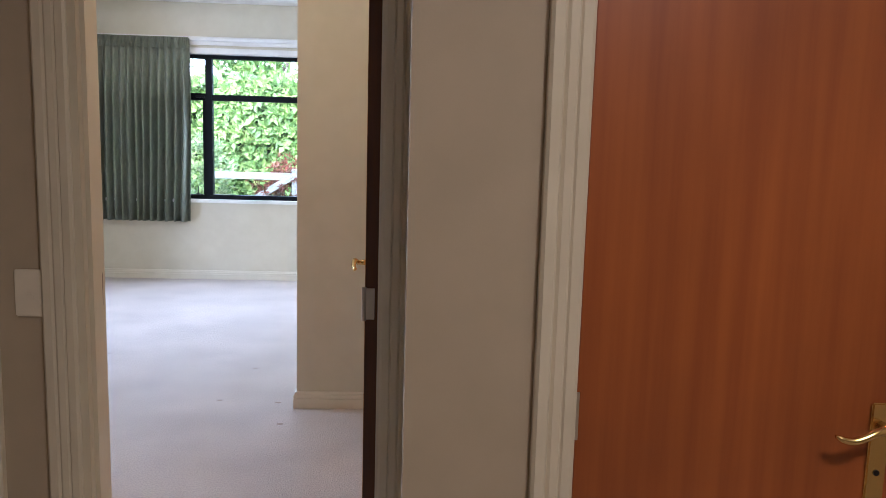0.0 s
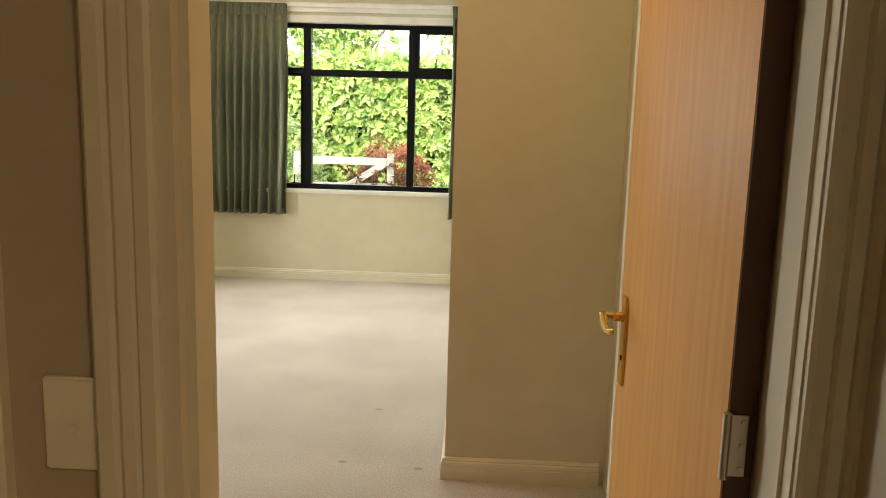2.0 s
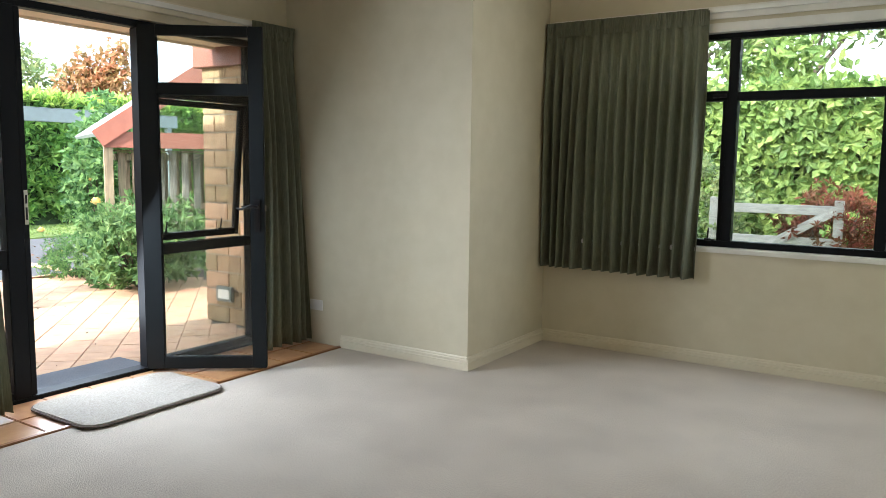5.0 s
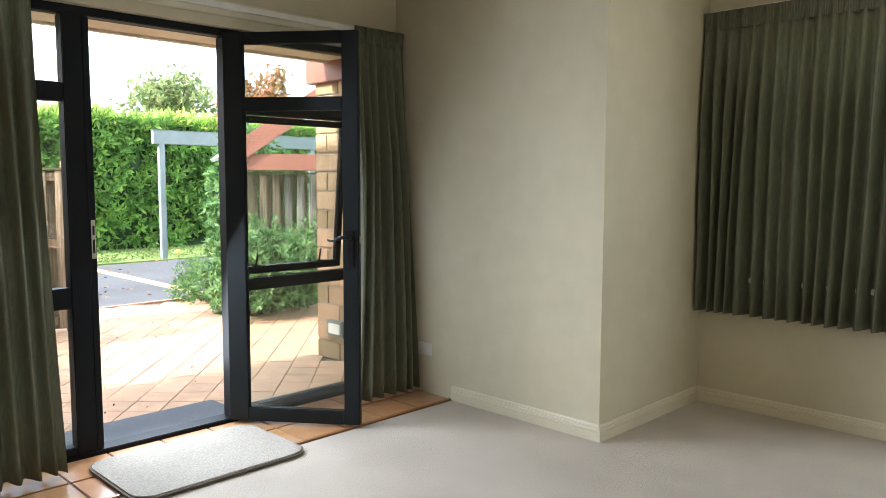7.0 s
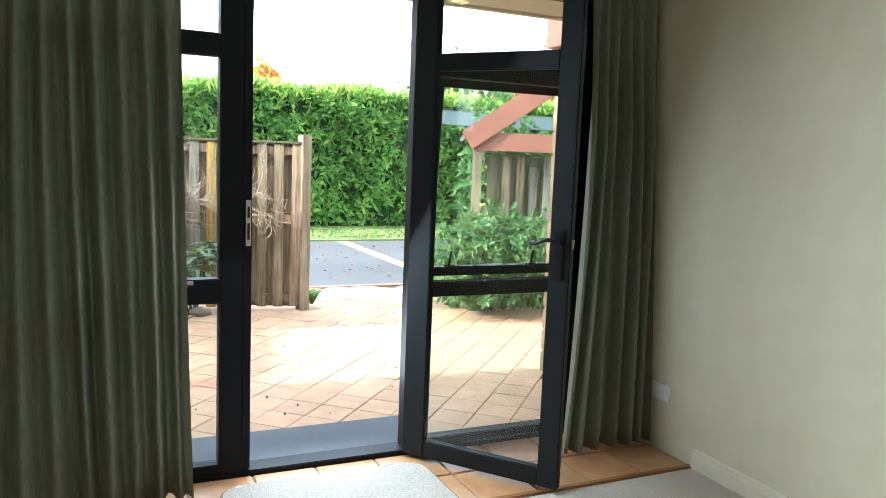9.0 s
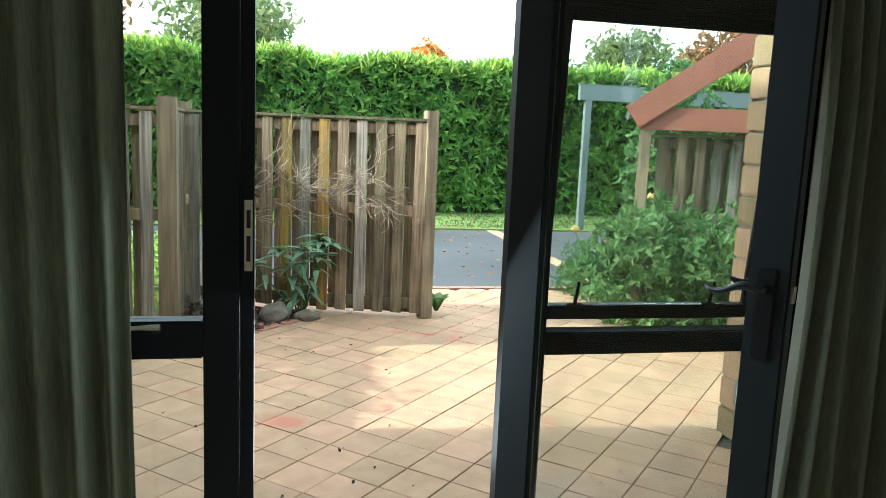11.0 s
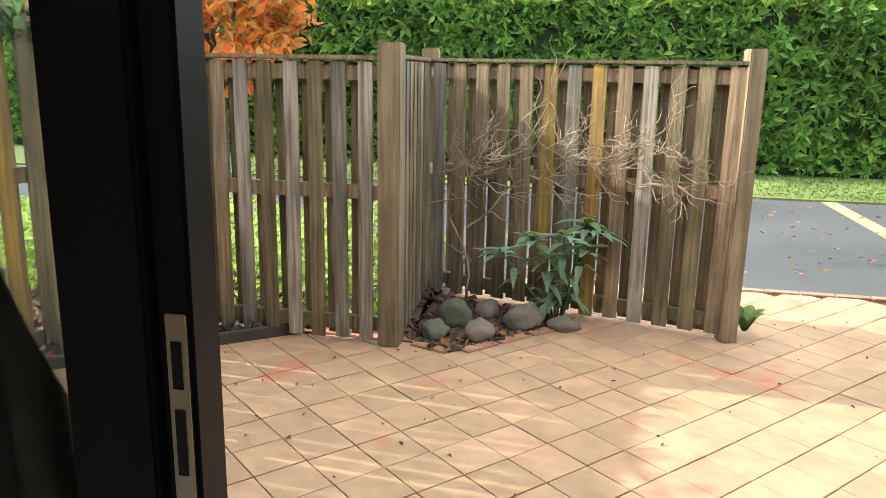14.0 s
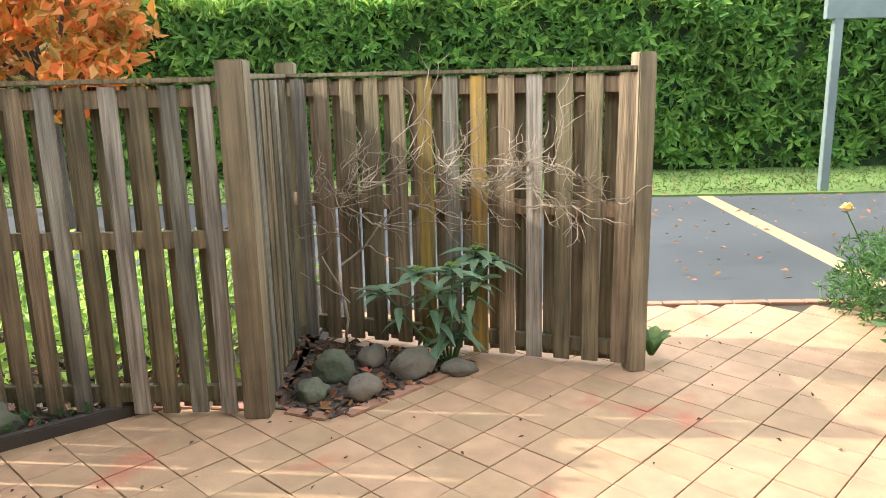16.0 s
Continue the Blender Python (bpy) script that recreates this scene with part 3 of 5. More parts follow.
# ---- fill lamp added to light the hall, out of sight behind ----
lamp = thing("unseen_fill_lamp", "unseen round frosted glass lamp, added to light the hall", "ceiling lamp", (0.65, -0.1, CEIL - 0.07))
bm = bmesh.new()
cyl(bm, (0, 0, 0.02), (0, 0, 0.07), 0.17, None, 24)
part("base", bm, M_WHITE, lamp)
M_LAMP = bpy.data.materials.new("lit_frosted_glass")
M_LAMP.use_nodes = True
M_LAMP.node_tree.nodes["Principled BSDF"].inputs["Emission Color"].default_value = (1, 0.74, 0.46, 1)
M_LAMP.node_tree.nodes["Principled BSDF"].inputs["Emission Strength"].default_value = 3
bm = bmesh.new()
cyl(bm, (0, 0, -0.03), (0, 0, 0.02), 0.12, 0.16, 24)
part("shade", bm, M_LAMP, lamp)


# ---- bedroom downlights ----
for dx, dy, watts in DOWNLIGHTS:
    dl = thing("downlight", "round white ceiling downlight with a warm lens", "ceiling lamp", (dx, dy, CEIL), group="bedroom downlights")
    bm = bmesh.new()
    cyl(bm, (0, 0, -0.012), (0, 0, -0.0005), 0.085, 0.095, 24)
    part("rim", bm, M_WHITE, dl)
    bm = bmesh.new()
    cyl(bm, (0, 0, -0.018), (0, 0, -0.0125), 0.055, 0.06, 24)
    part("lens", bm, M_LAMP, dl, "warm glowing lens")


# ---- bedroom window ----
def bars(parent, name, boxes, material=M_ALU, bevel=0.004):
    for b in boxes:
        bm = bmesh.new()
        box(bm, *b, bevel=bevel)
        part(name, bm, material, parent)


win = thing("window_1", "black aluminium window with fixed and awning panes", "window", kind="structure")
WF0, WF1 = WIN_Y + 0.06, WIN_Y + 0.13
bars(win, "window_frame", [(WX0, WX1, WF0, WF1, WZ0, WZ0 + 0.045), (WX0, WX1, WF0, WF1, WZ1 - 0.04, WZ1),
                           (WX0, WX0 + 0.05, WF0, WF1, WZ0 + 0.045, WZ1 - 0.04), (WX1 - 0.05, WX1, WF0, WF1, WZ0 + 0.045, WZ1 - 0.04)])
bars(win, "mullion", [(-1.99, -1.93, WF0 - 0.004, WF1, WZ0 + 0.045, WZ1 - 0.04), (-1.125, -1.065, WF0 - 0.004, WF1, WZ0 + 0.045, WZ1 - 0.04)])
bars(win, "transom", [(WX0 + 0.05, -1.99, WF0, WF1, 1.70, 1.765), (-1.93, -1.125, WF0, WF1, 1.70, 1.755), (-1.065, WX1 - 0.05, WF0, WF1, 1.70, 1.755)])
bars(win, "sash", [(-1.065, WX1 - 0.05, WF0 + 0.008, WF0 + 0.05, 1.755, 1.785), (-1.065, -1.035, WF0 + 0.008, WF0 + 0.05, 1.785, WZ1 - 0.04),
                   (-1.035, WX1 - 0.05, WF0 + 0.008, WF0 + 0.05, WZ1 - 0.07, WZ1 - 0.04), (-2.02, -1.99, WF0 + 0.008, WF0 + 0.05, WZ0 + 0.045, 1.70)], bevel=0.002)
for bx in ((WX0 + 0.05, -1.99, 1.765, WZ1 - 0.04), (-1.93, -1.125, 1.755, WZ1 - 0.04), (-1.065, WX1 - 0.05, 1.755, WZ1 - 0.04),
           (WX0 + 0.05, -1.99, WZ0 + 0.045, 1.70), (-1.93, -1.125, WZ0 + 0.045, 1.70), (-1.065, WX1 - 0.05, WZ0 + 0.045, 1.70)):
    pn = bpart("pane", [(bx[0], bx[1], WF0 + 0.03, WF0 + 0.035, bx[2], bx[3])], M_GLASS, win)
    pn.visible_shadow = False


def stay(parent, x, y, z, along=(1, 0, 0), inward=(0, -1, 0)):
    """Black awning-window stay: foot, arm and upright grip."""
    bm = bmesh.new()
    p, a, i = Vector((x, y, z)), Vector(along), Vector(inward)
    cyl(bm, p - a * 0.02 + i * 0.004, p + a * 0.02 + i * 0.004, 0.008, None, 8)
    cyl(bm, p + i * 0.006, p + i * 0.018 + Vector((0, 0, 0.075)) + a * 0.006, 0.006, 0.0045, 8)
    cyl(bm, p + i * 0.01, p + i * 0.012 + a * 0.05, 0.004, None, 8)
    part("window_stay", bm, M_BLACK, parent, "black stay handle")


stay(win, -0.90, WF0, 1.785)
stay(win, -2.07, WF0, WZ0 + 0.05)
bm = bmesh.new()
box(bm, -2.08, -1.995, WF0 - 0.025, WF0, 1.72, 1.745, bevel=0.004)
part("latch", bm, M_BLACK, win, "black latch on the transom")
ws = bpart("window_sill", [(WX0 - 0.03, WX1 + 0.02, WIN_Y - 0.022, WF0 + 0.005, WZ0 - 0.028, WZ0 + 0.004)], M_WHITE, win, "white painted timber sill", bevel=0.005)
bpart("window_head", [(WX0 - 0.03, WX1 + 0.02, WIN_Y - 0.014, WF0 + 0.002, WZ1 - 0.006, WZ1 + 0.05)], M_WHITE, win, "white painted head lining", bevel=0.004)
bpart("window_reveal", [(WX0 - 0.02, WX0 + 0.002, WIN_Y - 0.008, WF0 + 0.002, WZ0, WZ1), (WX1 - 0.002, WX1 + 0.02, WIN_Y - 0.008, WF0 + 0.002, WZ0, WZ1)], M_WHITE, win)


# ---- curtains ----
def curtain(name, label, length, z0, z1, folds, at, rz, flare=0.0, seed=1, lean=0.0, push=0.0):
    """Pinch-pleated curtain along +x from its start, folds standing out in -y."""
    rnd = random.Random(seed)
    e = thing(name, label, "curtain", at, rz)
    nu, nz = folds * 12, 26
    ph = [rnd.uniform(-0.5, 0.5) for _ in range(folds + 2)]
    am = [rnd.uniform(0.6, 1.35) for _ in range(folds + 2)]
    cuts = [0.0]
    for _ in range(folds):
        cuts.append(cuts[-1] + rnd.uniform(0.65, 1.4))
    cuts = [c / cuts[-1] for c in cuts]
    vs = []
    for j in range(nz + 1):
        g = j / nz
        z = z1 + (z0 - z1) * g
        amp = 0.012 + 0.034 * min(1, max(0, (g - 0.05) / 0.3))
        for i in range(nu + 1):
            u = i / nu
            k = min(int(u * folds), folds - 1)
            f = u * folds - k
            w = (1 - g) * u + g * (cuts[k] + (cuts[k + 1] - cuts[k]) * f)
            x = length * w * (1 + flare * g * g) - lean * g * g * (1 - w) + 0.008 * math.sin(7 * u + 3 * g)
            y = -0.05 - amp * am[k] * math.sin(2 * math.pi * u * folds + ph[k] * g + 0.6 * math.sin(2.2 * g + 5 * u)) - 0.006 * math.sin(23 * u + 4 * g) - push * g
            vs.append((x, y, z))
    n = len(vs)
    vs += [(x, y + 0.005, z) for x, y, z in vs]
    fs, w = [], nu + 1
    for j in range(nz):
        for i in range(nu):
            a = j * w + i
            fs.append((a, a + w, a + w + 1, a + 1))
            fs.append((n + a, n + a + 1, n + a + w + 1, n + a + w))
    for i in range(nu):
        fs.append((i, i + 1, n + i + 1, n + i))
        a = nz * w + i
        fs.append((a, n + a, n + a + 1, a + 1))
    for j in range(nz):
        for i in (0, nu):
            a = j * w + i
            fs.append((a, n + a, n + a + w, a + w))
    cloth = arrmesh("cloth", vs, fs, M_CURT, e)
    cloth.data.materials.append(M_LINING)
    for p in cloth.data.polygons:
        p.use_smooth = True
        p.material_index = int(min(p.vertices) >= n)
    # pinched header pleats
    for k in range(folds):
        bm = bmesh.new()
        x = length * (k + 0.5) / folds
        for d in (-0.010, 0.0, 0.010):
            cyl(bm, (x + d, -0.062, z1 - 0.095), (x + d * 1.7, -0.066, z1 + 0.004), 0.0055, 0.010, 7)
        part("pleat", bm, M_CURT, e, smooth=True)
    bm = bmesh.new()
    box(bm, 0.0, length, -0.052, -0.046, z1 - 0.09, z1 + 0.008)
    part("heading_tape", bm, M_CURT, e)
    bm = bmesh.new()
    for k in range(folds):
        x = length * (k + 0.5) / folds
        cyl(bm, (x, -0.046, z1 - 0.01), (x, -0.02, z1 + 0.015), 0.003, None, 6)
    tagged(part("hooks", bm, M_PLATEW, e), kind="stuff")
    return e


CURTZ = 2.25
curtain("curtain", "sage green pinch-pleated curtain, drawn back, sill length", 1.10, 0.56, CURTZ, 16, (-3.205, WIN_Y - 0.02, 0), 0, 0.0, 3)
curtain("curtain", "sage green pinch-pleated curtain, narrow stack by the wall", 0.12, 0.56, CURTZ, 3, (-0.765, WIN_Y - 0.02, 0), 0, 0.06, 4)
curtain("curtain", "long sage green floor-length curtain beside the glazed doors", 0.79, 0.03, 2.19, 11, (DOOR_X + 0.07, 3.60, 0), 90, 0.06, 5, push=0.06)
curtain("curtain", "long sage green floor-length curtain stacked by the wall", 0.37, 0.03, 2.19, 6, (DOOR_X + 0.085, 6.11, 0), 90, 0.0, 6, lean=0.11, push=0.13)

tr = thing("curtain_track", "cream timber batten and curtain track over the window", "curtain track")
bpart("batten", [(WX0 - 0.2, RIGHT_X - 0.002, WIN_Y - 0.022, WIN_Y - 0.0005, 2.20, 2.275)], M_WHITE, tr, bevel=0.004)
bpart("rail", [(WX0 - 0.2, RIGHT_X - 0.01, WIN_Y - 0.045, WIN_Y - 0.022, 2.235, 2.26)], M_PLATEW, tr)
tr = thing("curtain_track", "cream timber batten and curtain track over the glazed doors", "curtain track")
bpart("batten", [(DOOR_X + 0.0505, DOOR_X + 0.072, 3.3, PIER_Y - 0.002, 2.14, 2.215)], M_TRIM, tr, bevel=0.004)
bpart("rail", [(DOOR_X + 0.072, DOOR_X + 0.095, 3.3, PIER_Y - 0.01, 2.17, 2.20)], M_PLATEW, tr)

# ---- glazed doors to the patio ----
fr = thing("door_frame", "black aluminium frame with glazed side lights", "door frame", kind="structure")
X0, X1 = DOOR_X - 0.075, DOOR_X
bars(fr, "frame_bar", [(X0, X1, FY0, FY1, FTOP - 0.04, FTOP), (X0 - 0.03, X1, FY0, FY1, -0.03, 0.022),
                       (X0, X1, FY0, FY0 + 0.05, 0.022, FTOP - 0.04), (X0, X1, FY1 - 0.05, FY1, 0.022, FTOP - 0.04)])
bars(fr, "mullion", [(X0, X1 - 0.001, 4.552, 4.640, 0.022, FTOP - 0.04), (X0 + 0.01, X1 - 0.012, 4.642, 4.676, 0.022, FTOP - 0.04),
                     (X0, X1 - 0.001, 5.345, 5.462, 0.022, FTOP - 0.04)])
for y0, y1, za, zb in ((FY0 + 0.05, 4.552, 0.715, 0.812), (5.462, FY1 - 0.05, 0.705, 0.770)):
    bars(fr, "side_rail", [(X0 + 0.005, X1 - 0.005, y0, y1, za, zb), (X0 + 0.005, X1 - 0.005, y0, y1, 1.66, 1.745), (X0 + 0.005, X1 - 0.005, y0, y1, 0.022, 0.06)])
    for z0, z1 in ((0.06, za), (zb, 1.66), (1.745, FTOP - 0.04)):
        if y0 > 5 and z1 == 1.66:
            continue          # that light is an awning sash, pushed open
        pn = bpart("pane", [(X0 + 0.03, X0 + 0.035, y0, y1, z0, z1)], M_GLASS, fr)
        pn.visible_shadow = False
# awning sash of the side light, hung from its head and a hand's width open
SASH = pose(X0 + 0.018, 0, 1.66, 0, 5.5, 0)
for b in ((-0.018, 0.018, 5.464, 5.498, -0.885, -0.002), (-0.018, 0.018, FY1 - 0.088, FY1 - 0.052, -0.885, -0.002),
          (-0.018, 0.018, 5.498, FY1 - 0.088, -0.885, -0.843), (-0.018, 0.018, 5.498, FY1 - 0.088, -0.04, -0.002)):
    bm = bmesh.new()
    box(bm, *b, bevel=0.003)
    part("sash_bar", bm, M_ALU, fr).matrix_basis = SASH
pn = bpart("pane", [(-0.003, 0.003, 5.498, FY1 - 0.088, -0.843, -0.04)], M_GLASS, fr)
pn.matrix_basis = SASH
pn.visible_shadow = False
for y in (5.585, 6.02):
    stay(fr, X0 - 0.045, y, 0.822, (0, 1, 0), (1, 0, 0))
# folded stay of the closed side light
bm = bmesh.new()
cyl(bm, (X1 - 0.004, 4.44, 0.795), (X1 + 0.016, 4.44, 0.795), 0.013, 0.010, 10)
part("stay_hub", bm, M_BLACK, fr)
bm = bmesh.new()
cyl(bm, (X1 + 0.014, 4.452, 0.803), (X1 + 0.014, 4.405, 0.802), 0.009, 0.006, 8)
cyl(bm, (X1 + 0.014, 4.405, 0.802), (X1 + 0.014, 4.325, 0.796), 0.006, 0.003, 8)
part("stay_arm", bm, M_STEEL, fr, "bright steel stay arm")
bm = bmesh.new()
box(bm, X1 - 0.0115, X1 - 0.0085, 4.652, 4.672, 0.94, 1.12, bevel=0.001)
keep_plate = part("lock_keep", bm, M_STEEL, fr, "bright steel lock keep")
for z0, z1 in ((0.965, 1.03), (1.05, 1.095)):
    bpart("slot", [(X1 - 0.0084, X1 - 0.0075, 4.657, 4.667, z0, z1)], M_BLACK, keep_plate)

leaf = thing("glazed_door", "charcoal aluminium glazed door leaf standing open into the room", "door", (DOOR_X + 0.006, 5.346, 0), 37.4)
LW, LH = 0.715, 2.065
for nm, b in (("stile", (0.0, 0.105, -0.02, 0.022, 0.02, LH)), ("stile", (LW - 0.085, LW, -0.02, 0.022, 0.02, LH)), ("rail", (0.105, LW - 0.085, -0.02, 0.022, 0.02, 0.095)),
              ("rail", (0.105, LW - 0.085, -0.02, 0.022, 1.665, 1.735)), ("rail", (0.105, LW - 0.085, -0.02, 0.022, LH - 0.06, LH))):
    bars(leaf, nm, [b], M_LEAF_ALU, 0.004)
for z0, z1 in ((0.095, 1.665), (1.735, LH - 0.06)):
    pn = bpart("pane", [(0.105, LW - 0.085, -0.003, 0.003, z0, z1)], M_GLASS, leaf)
    pn.visible_shadow = False
for side in (-1, 1):
    lever(leaf, LW - 0.045, -0.02 if side < 0 else 0.022, 0.98, side, -1, M_BLACK)
bm = bmesh.new()
box(bm, LW - 0.0005, LW + 0.006, -0.008, 0.008, 0.985, 1.02)
part("latch_bolt", bm, M_STEEL, leaf, "bright latch bolt")
for z in (0.25, 1.05, 1.85):
    bm = bmesh.new()
    cyl(bm, (-0.006, 0.026, z - 0.05), (-0.006, 0.026, z + 0.05), 0.010, None, 10)
    part("hinge", bm, M_BLACK, leaf)

# ---- tiled strip inside the glazed doors ----
strip = tagged(bpart("floor_tiles", [(DOOR_X - 0.0, -4.262, ROOM_Y, PIER_Y, -0.1, -0.006)], M_GROUT), "orange-brown glazed terracotta tiles inside the doors", "tile floor", kind="structure")
me = None
for i in range(2):
    for j in range(17):
        y0 = PIER_Y - 0.26 * (j + 1)
        if y0 < ROOM_Y:
            break
        if me is None:
            o = bpart("tile", [(-0.126, 0.126, -0.126, 0.126, -0.02, 0.0)], M_TILEIN, strip, bevel=0.003)
            me = o.data
        else:
            o = new("tile", me)
            o.parent = strip
        o.location = (DOOR_X + 0.132 + 0.263 * i, y0 + 0.13, 0.002)
tagged(bpart("threshold_trim", [(-4.262, -4.232, ROOM_Y, PIER_Y - 0.001, -0.01, 0.009)], M_TIMBERTRIM, bevel=0.004), "varnished timber strip between tiles and carpet", "floor trim", kind="structure")


def rounded_slab(w, d, r, z0, z1, grow=0.0):
    bm = bmesh.new()
    pts = []
    for cx, cy, a0 in ((w / 2 - r, d / 2 - r, 0), (-w / 2 + r, d / 2 - r, 90), (-w / 2 + r, -d / 2 + r, 180), (w / 2 - r, -d / 2 + r, 270)):
        for k in range(7):
            a = radians(a0 + 15 * k)
            pts.append((cx + (r + grow) * math.cos(a), cy + (r + grow) * math.sin(a)))
    lo = [bm.verts.new((x, y, z0)) for x, y in pts]
    hi = [bm.verts.new((x, y, z1)) for x, y in pts]
    bm.faces.new(lo[::-1])
    bm.faces.new(hi)
    for k in range(len(pts)):
        q = (k + 1) % len(pts)
        bm.faces.new((lo[k], lo[q], hi[q], hi[k]))
    return bm


dm = thing("door_mat", "beige rounded pile mat with dark binding inside the doors", "door mat", (-4.38, 4.95, 0.0095), 90)
part("mat_top", rounded_slab(0.83, 0.56, 0.09, 0.0, 0.014), M_MAT, dm)
part("binding", rounded_slab(0.83, 0.56, 0.09, 0.0, 0.008, 0.010), M_MATEDGE, dm, "dark stitched binding")
# small dents that furniture left in the carpet: flat discs, their shade as colour
dent = [(-1.02, 4.05), (-0.72, 4.02), (-0.95, 4.62), (-0.66, 3.72), (-1.9, 4.9), (-2.4, 4.6)]
vs, fs = [], []
for x, y in dent:
    k = len(vs)
    vs += [(x + 0.014 * math.cos(a * 0.785) * 1.3, y + 0.010 * math.sin(a * 0.785), 0.0015) for a in range(8)]
    fs.append(tuple(range(k, k + 8)))
tagged(arrmesh("carpet_dents", vs, fs, mat("dent_shade", (0.36, 0.29, 0.22), 0.95, scale=90)), "flat dark discs for the shade in small carpet dents", "carpet dents", kind="stuff")

# ---- outdoors: ground ----
PZ = -0.09
tagged(bpart("ground", [(-400, 400, -400, 400, -0.60, -0.20)], M_GRASS), "flat ground that runs to the horizon", "ground", kind="structure")
tagged(bpart("road", [(-14.0, -9.58, -40, 40, -0.2, -0.125)], M_ASPHALT), "dark grey asphalt driveway", "driveway", kind="structure")
tagged(bpart("verge", [(-16.6, -14.0, -40, 40, -0.2, -0.10)], M_GRASS), "narrow mown grass verge before the hedge", "grass", kind="structure")
tagged(bpart("road_strip", [(-14.0, -9.9, 7.80, 7.98, -0.15, -0.121)], M_STRIP), "pale orange concrete strip across the driveway", "paving strip", kind="structure")
n = 9000
gx = RNG.uniform(-16.3, -14.0, n); gy = RNG.uniform(-2, 18, n)
leaves("verge_grass", np.stack([gx, gy, np.full(n, -0.08)], 1), np.tile([1.0, 0, 0.2], (n, 1)), 0.06, M_BLADE, spread=0.5, aspect=0.18)
tagged(bpy.data.objects["verge_grass"], "short green grass blades on the verge", "grass", kind="stuff")
n = 500
leaves("fallen_leaves", np.stack([RNG.uniform(-15.5, -10, n), RNG.uniform(2, 12, n), np.full(n, -0.085)], 1), np.tile([0, 0, 1.0], (n, 1)), 0.06, M_LITTER, spread=0.15, aspect=0.7)
tagged(bpy.data.objects["fallen_leaves"], "dry brown leaves scattered on drive and verge", "fallen leaves", kind="stuff")

# ---- patio ----
EDGE_A, EDGE_B = Vector((-6.3, 1.40)), Vector((-8.0, 3.50))      # timber edge of the long bed
TRI = [Vector((-7.98, 4.10)), Vector((-7.87, 4.36)), Vector((-8.50, 4.94)), Vector((-8.95, 4.05))]


def in_long_bed(x, y, inside=0.0):
    d = EDGE_B - EDGE_A
    return ((x - EDGE_A.x) * d.y - (y - EDGE_A.y) * d.x) / d.length < -inside and y < 3.5


def in_tri(x, y, inside=-0.04):
    def past(k):
        a, b = TRI[k], TRI[(k + 1) % 4]
        return ((b.x - a.x) * (y - a.y) - (b.y - a.y) * (x - a.x)) / (b - a).length
    return all(past(k) > inside for k in range(4)) or all(past(k) < -inside for k in range(4))


patio = tagged(bpart("pavement", [(-9.58, DOOR_X - 0.11, -2, 9.0, -0.25, PZ - 0.012)], M_JOINT), "buff and terracotta clay paving laid diagonally", "patio", kind="structure")


def scatter_litter(name, label, pts, size, material, aspect=0.6):
    ob = leaves(name, pts, np.tile([0, 0, 1.0], (len(pts), 1)), size, material, spread=0.45, aspect=aspect)
    return tagged(ob, label, "garden litter", kind="stuff")


# garden beds: mulch, chips and leaves
bm = bmesh.new()
for ring in ([(-6.3, 1.4), (-8.0, 3.5), (-7.98, 4.1), (-8.95, 4.1), (-10.5, 4.1), (-10.5, 1.0), (-6.3, 1.0)], [(v.x, v.y) for v in TRI]):
    lo = [bm.verts.new((x, y, -0.2)) for x, y in ring]
    hi = [bm.verts.new((x, y, PZ + 0.006)) for x, y in ring]
    bm.faces.new(hi); bm.faces.new(lo[::-1])
    for k in range(len(ring)):
        bm.faces.new((lo[k], lo[(k + 1) % len(ring)], hi[(k + 1) % len(ring)], hi[k]))
bmesh.ops.recalc_face_normals(bm, faces=bm.faces[:])
tagged(part("garden_bed", bm, M_BARK), "dark bark mulch in the garden beds", "garden bed", kind="structure")
P = np.stack([RNG.uniform(-9, -6.6, 5000), RNG.uniform(1.4, 5.0, 5000), RNG.uniform(PZ + 0.008, PZ + 0.03, 5000)], 1)
keep = np.array([in_long_bed(x, y) or in_tri(x, y) for x, y, z in P])
P = P[keep]
scatter_litter("bark_chips", "brown bark chips on the garden beds", P[: int(len(P) * 0.8)], 0.05, M_CHIP)
scatter_litter("bed_leaves", "fallen brown leaves among the stones", P[int(len(P) * 0.8):], 0.055, M_LITTER)
n = 140
scatter_litter("patio_litter", "tiny dead leaves on the paving", np.stack([RNG.uniform(-9, -5.4, n), RNG.uniform(2.6, 6.6, n), np.full(n, PZ + 0.005)], 1), 0.022, M_CHIP)

# timber edge of the long bed
d = EDGE_B - EDGE_A
te = thing("bed_edging", "dark timber sleeper edging of the garden bed", "garden edging", (EDGE_A.x, EDGE_A.y, PZ), math.degrees(math.atan2(d.y, d.x)))
bm = bmesh.new()
box(bm, 0, d.length, -0.025, 0.025, -0.02, 0.055, bevel=0.006)
part("sleeper", bm, M_EDGETIMB, te)

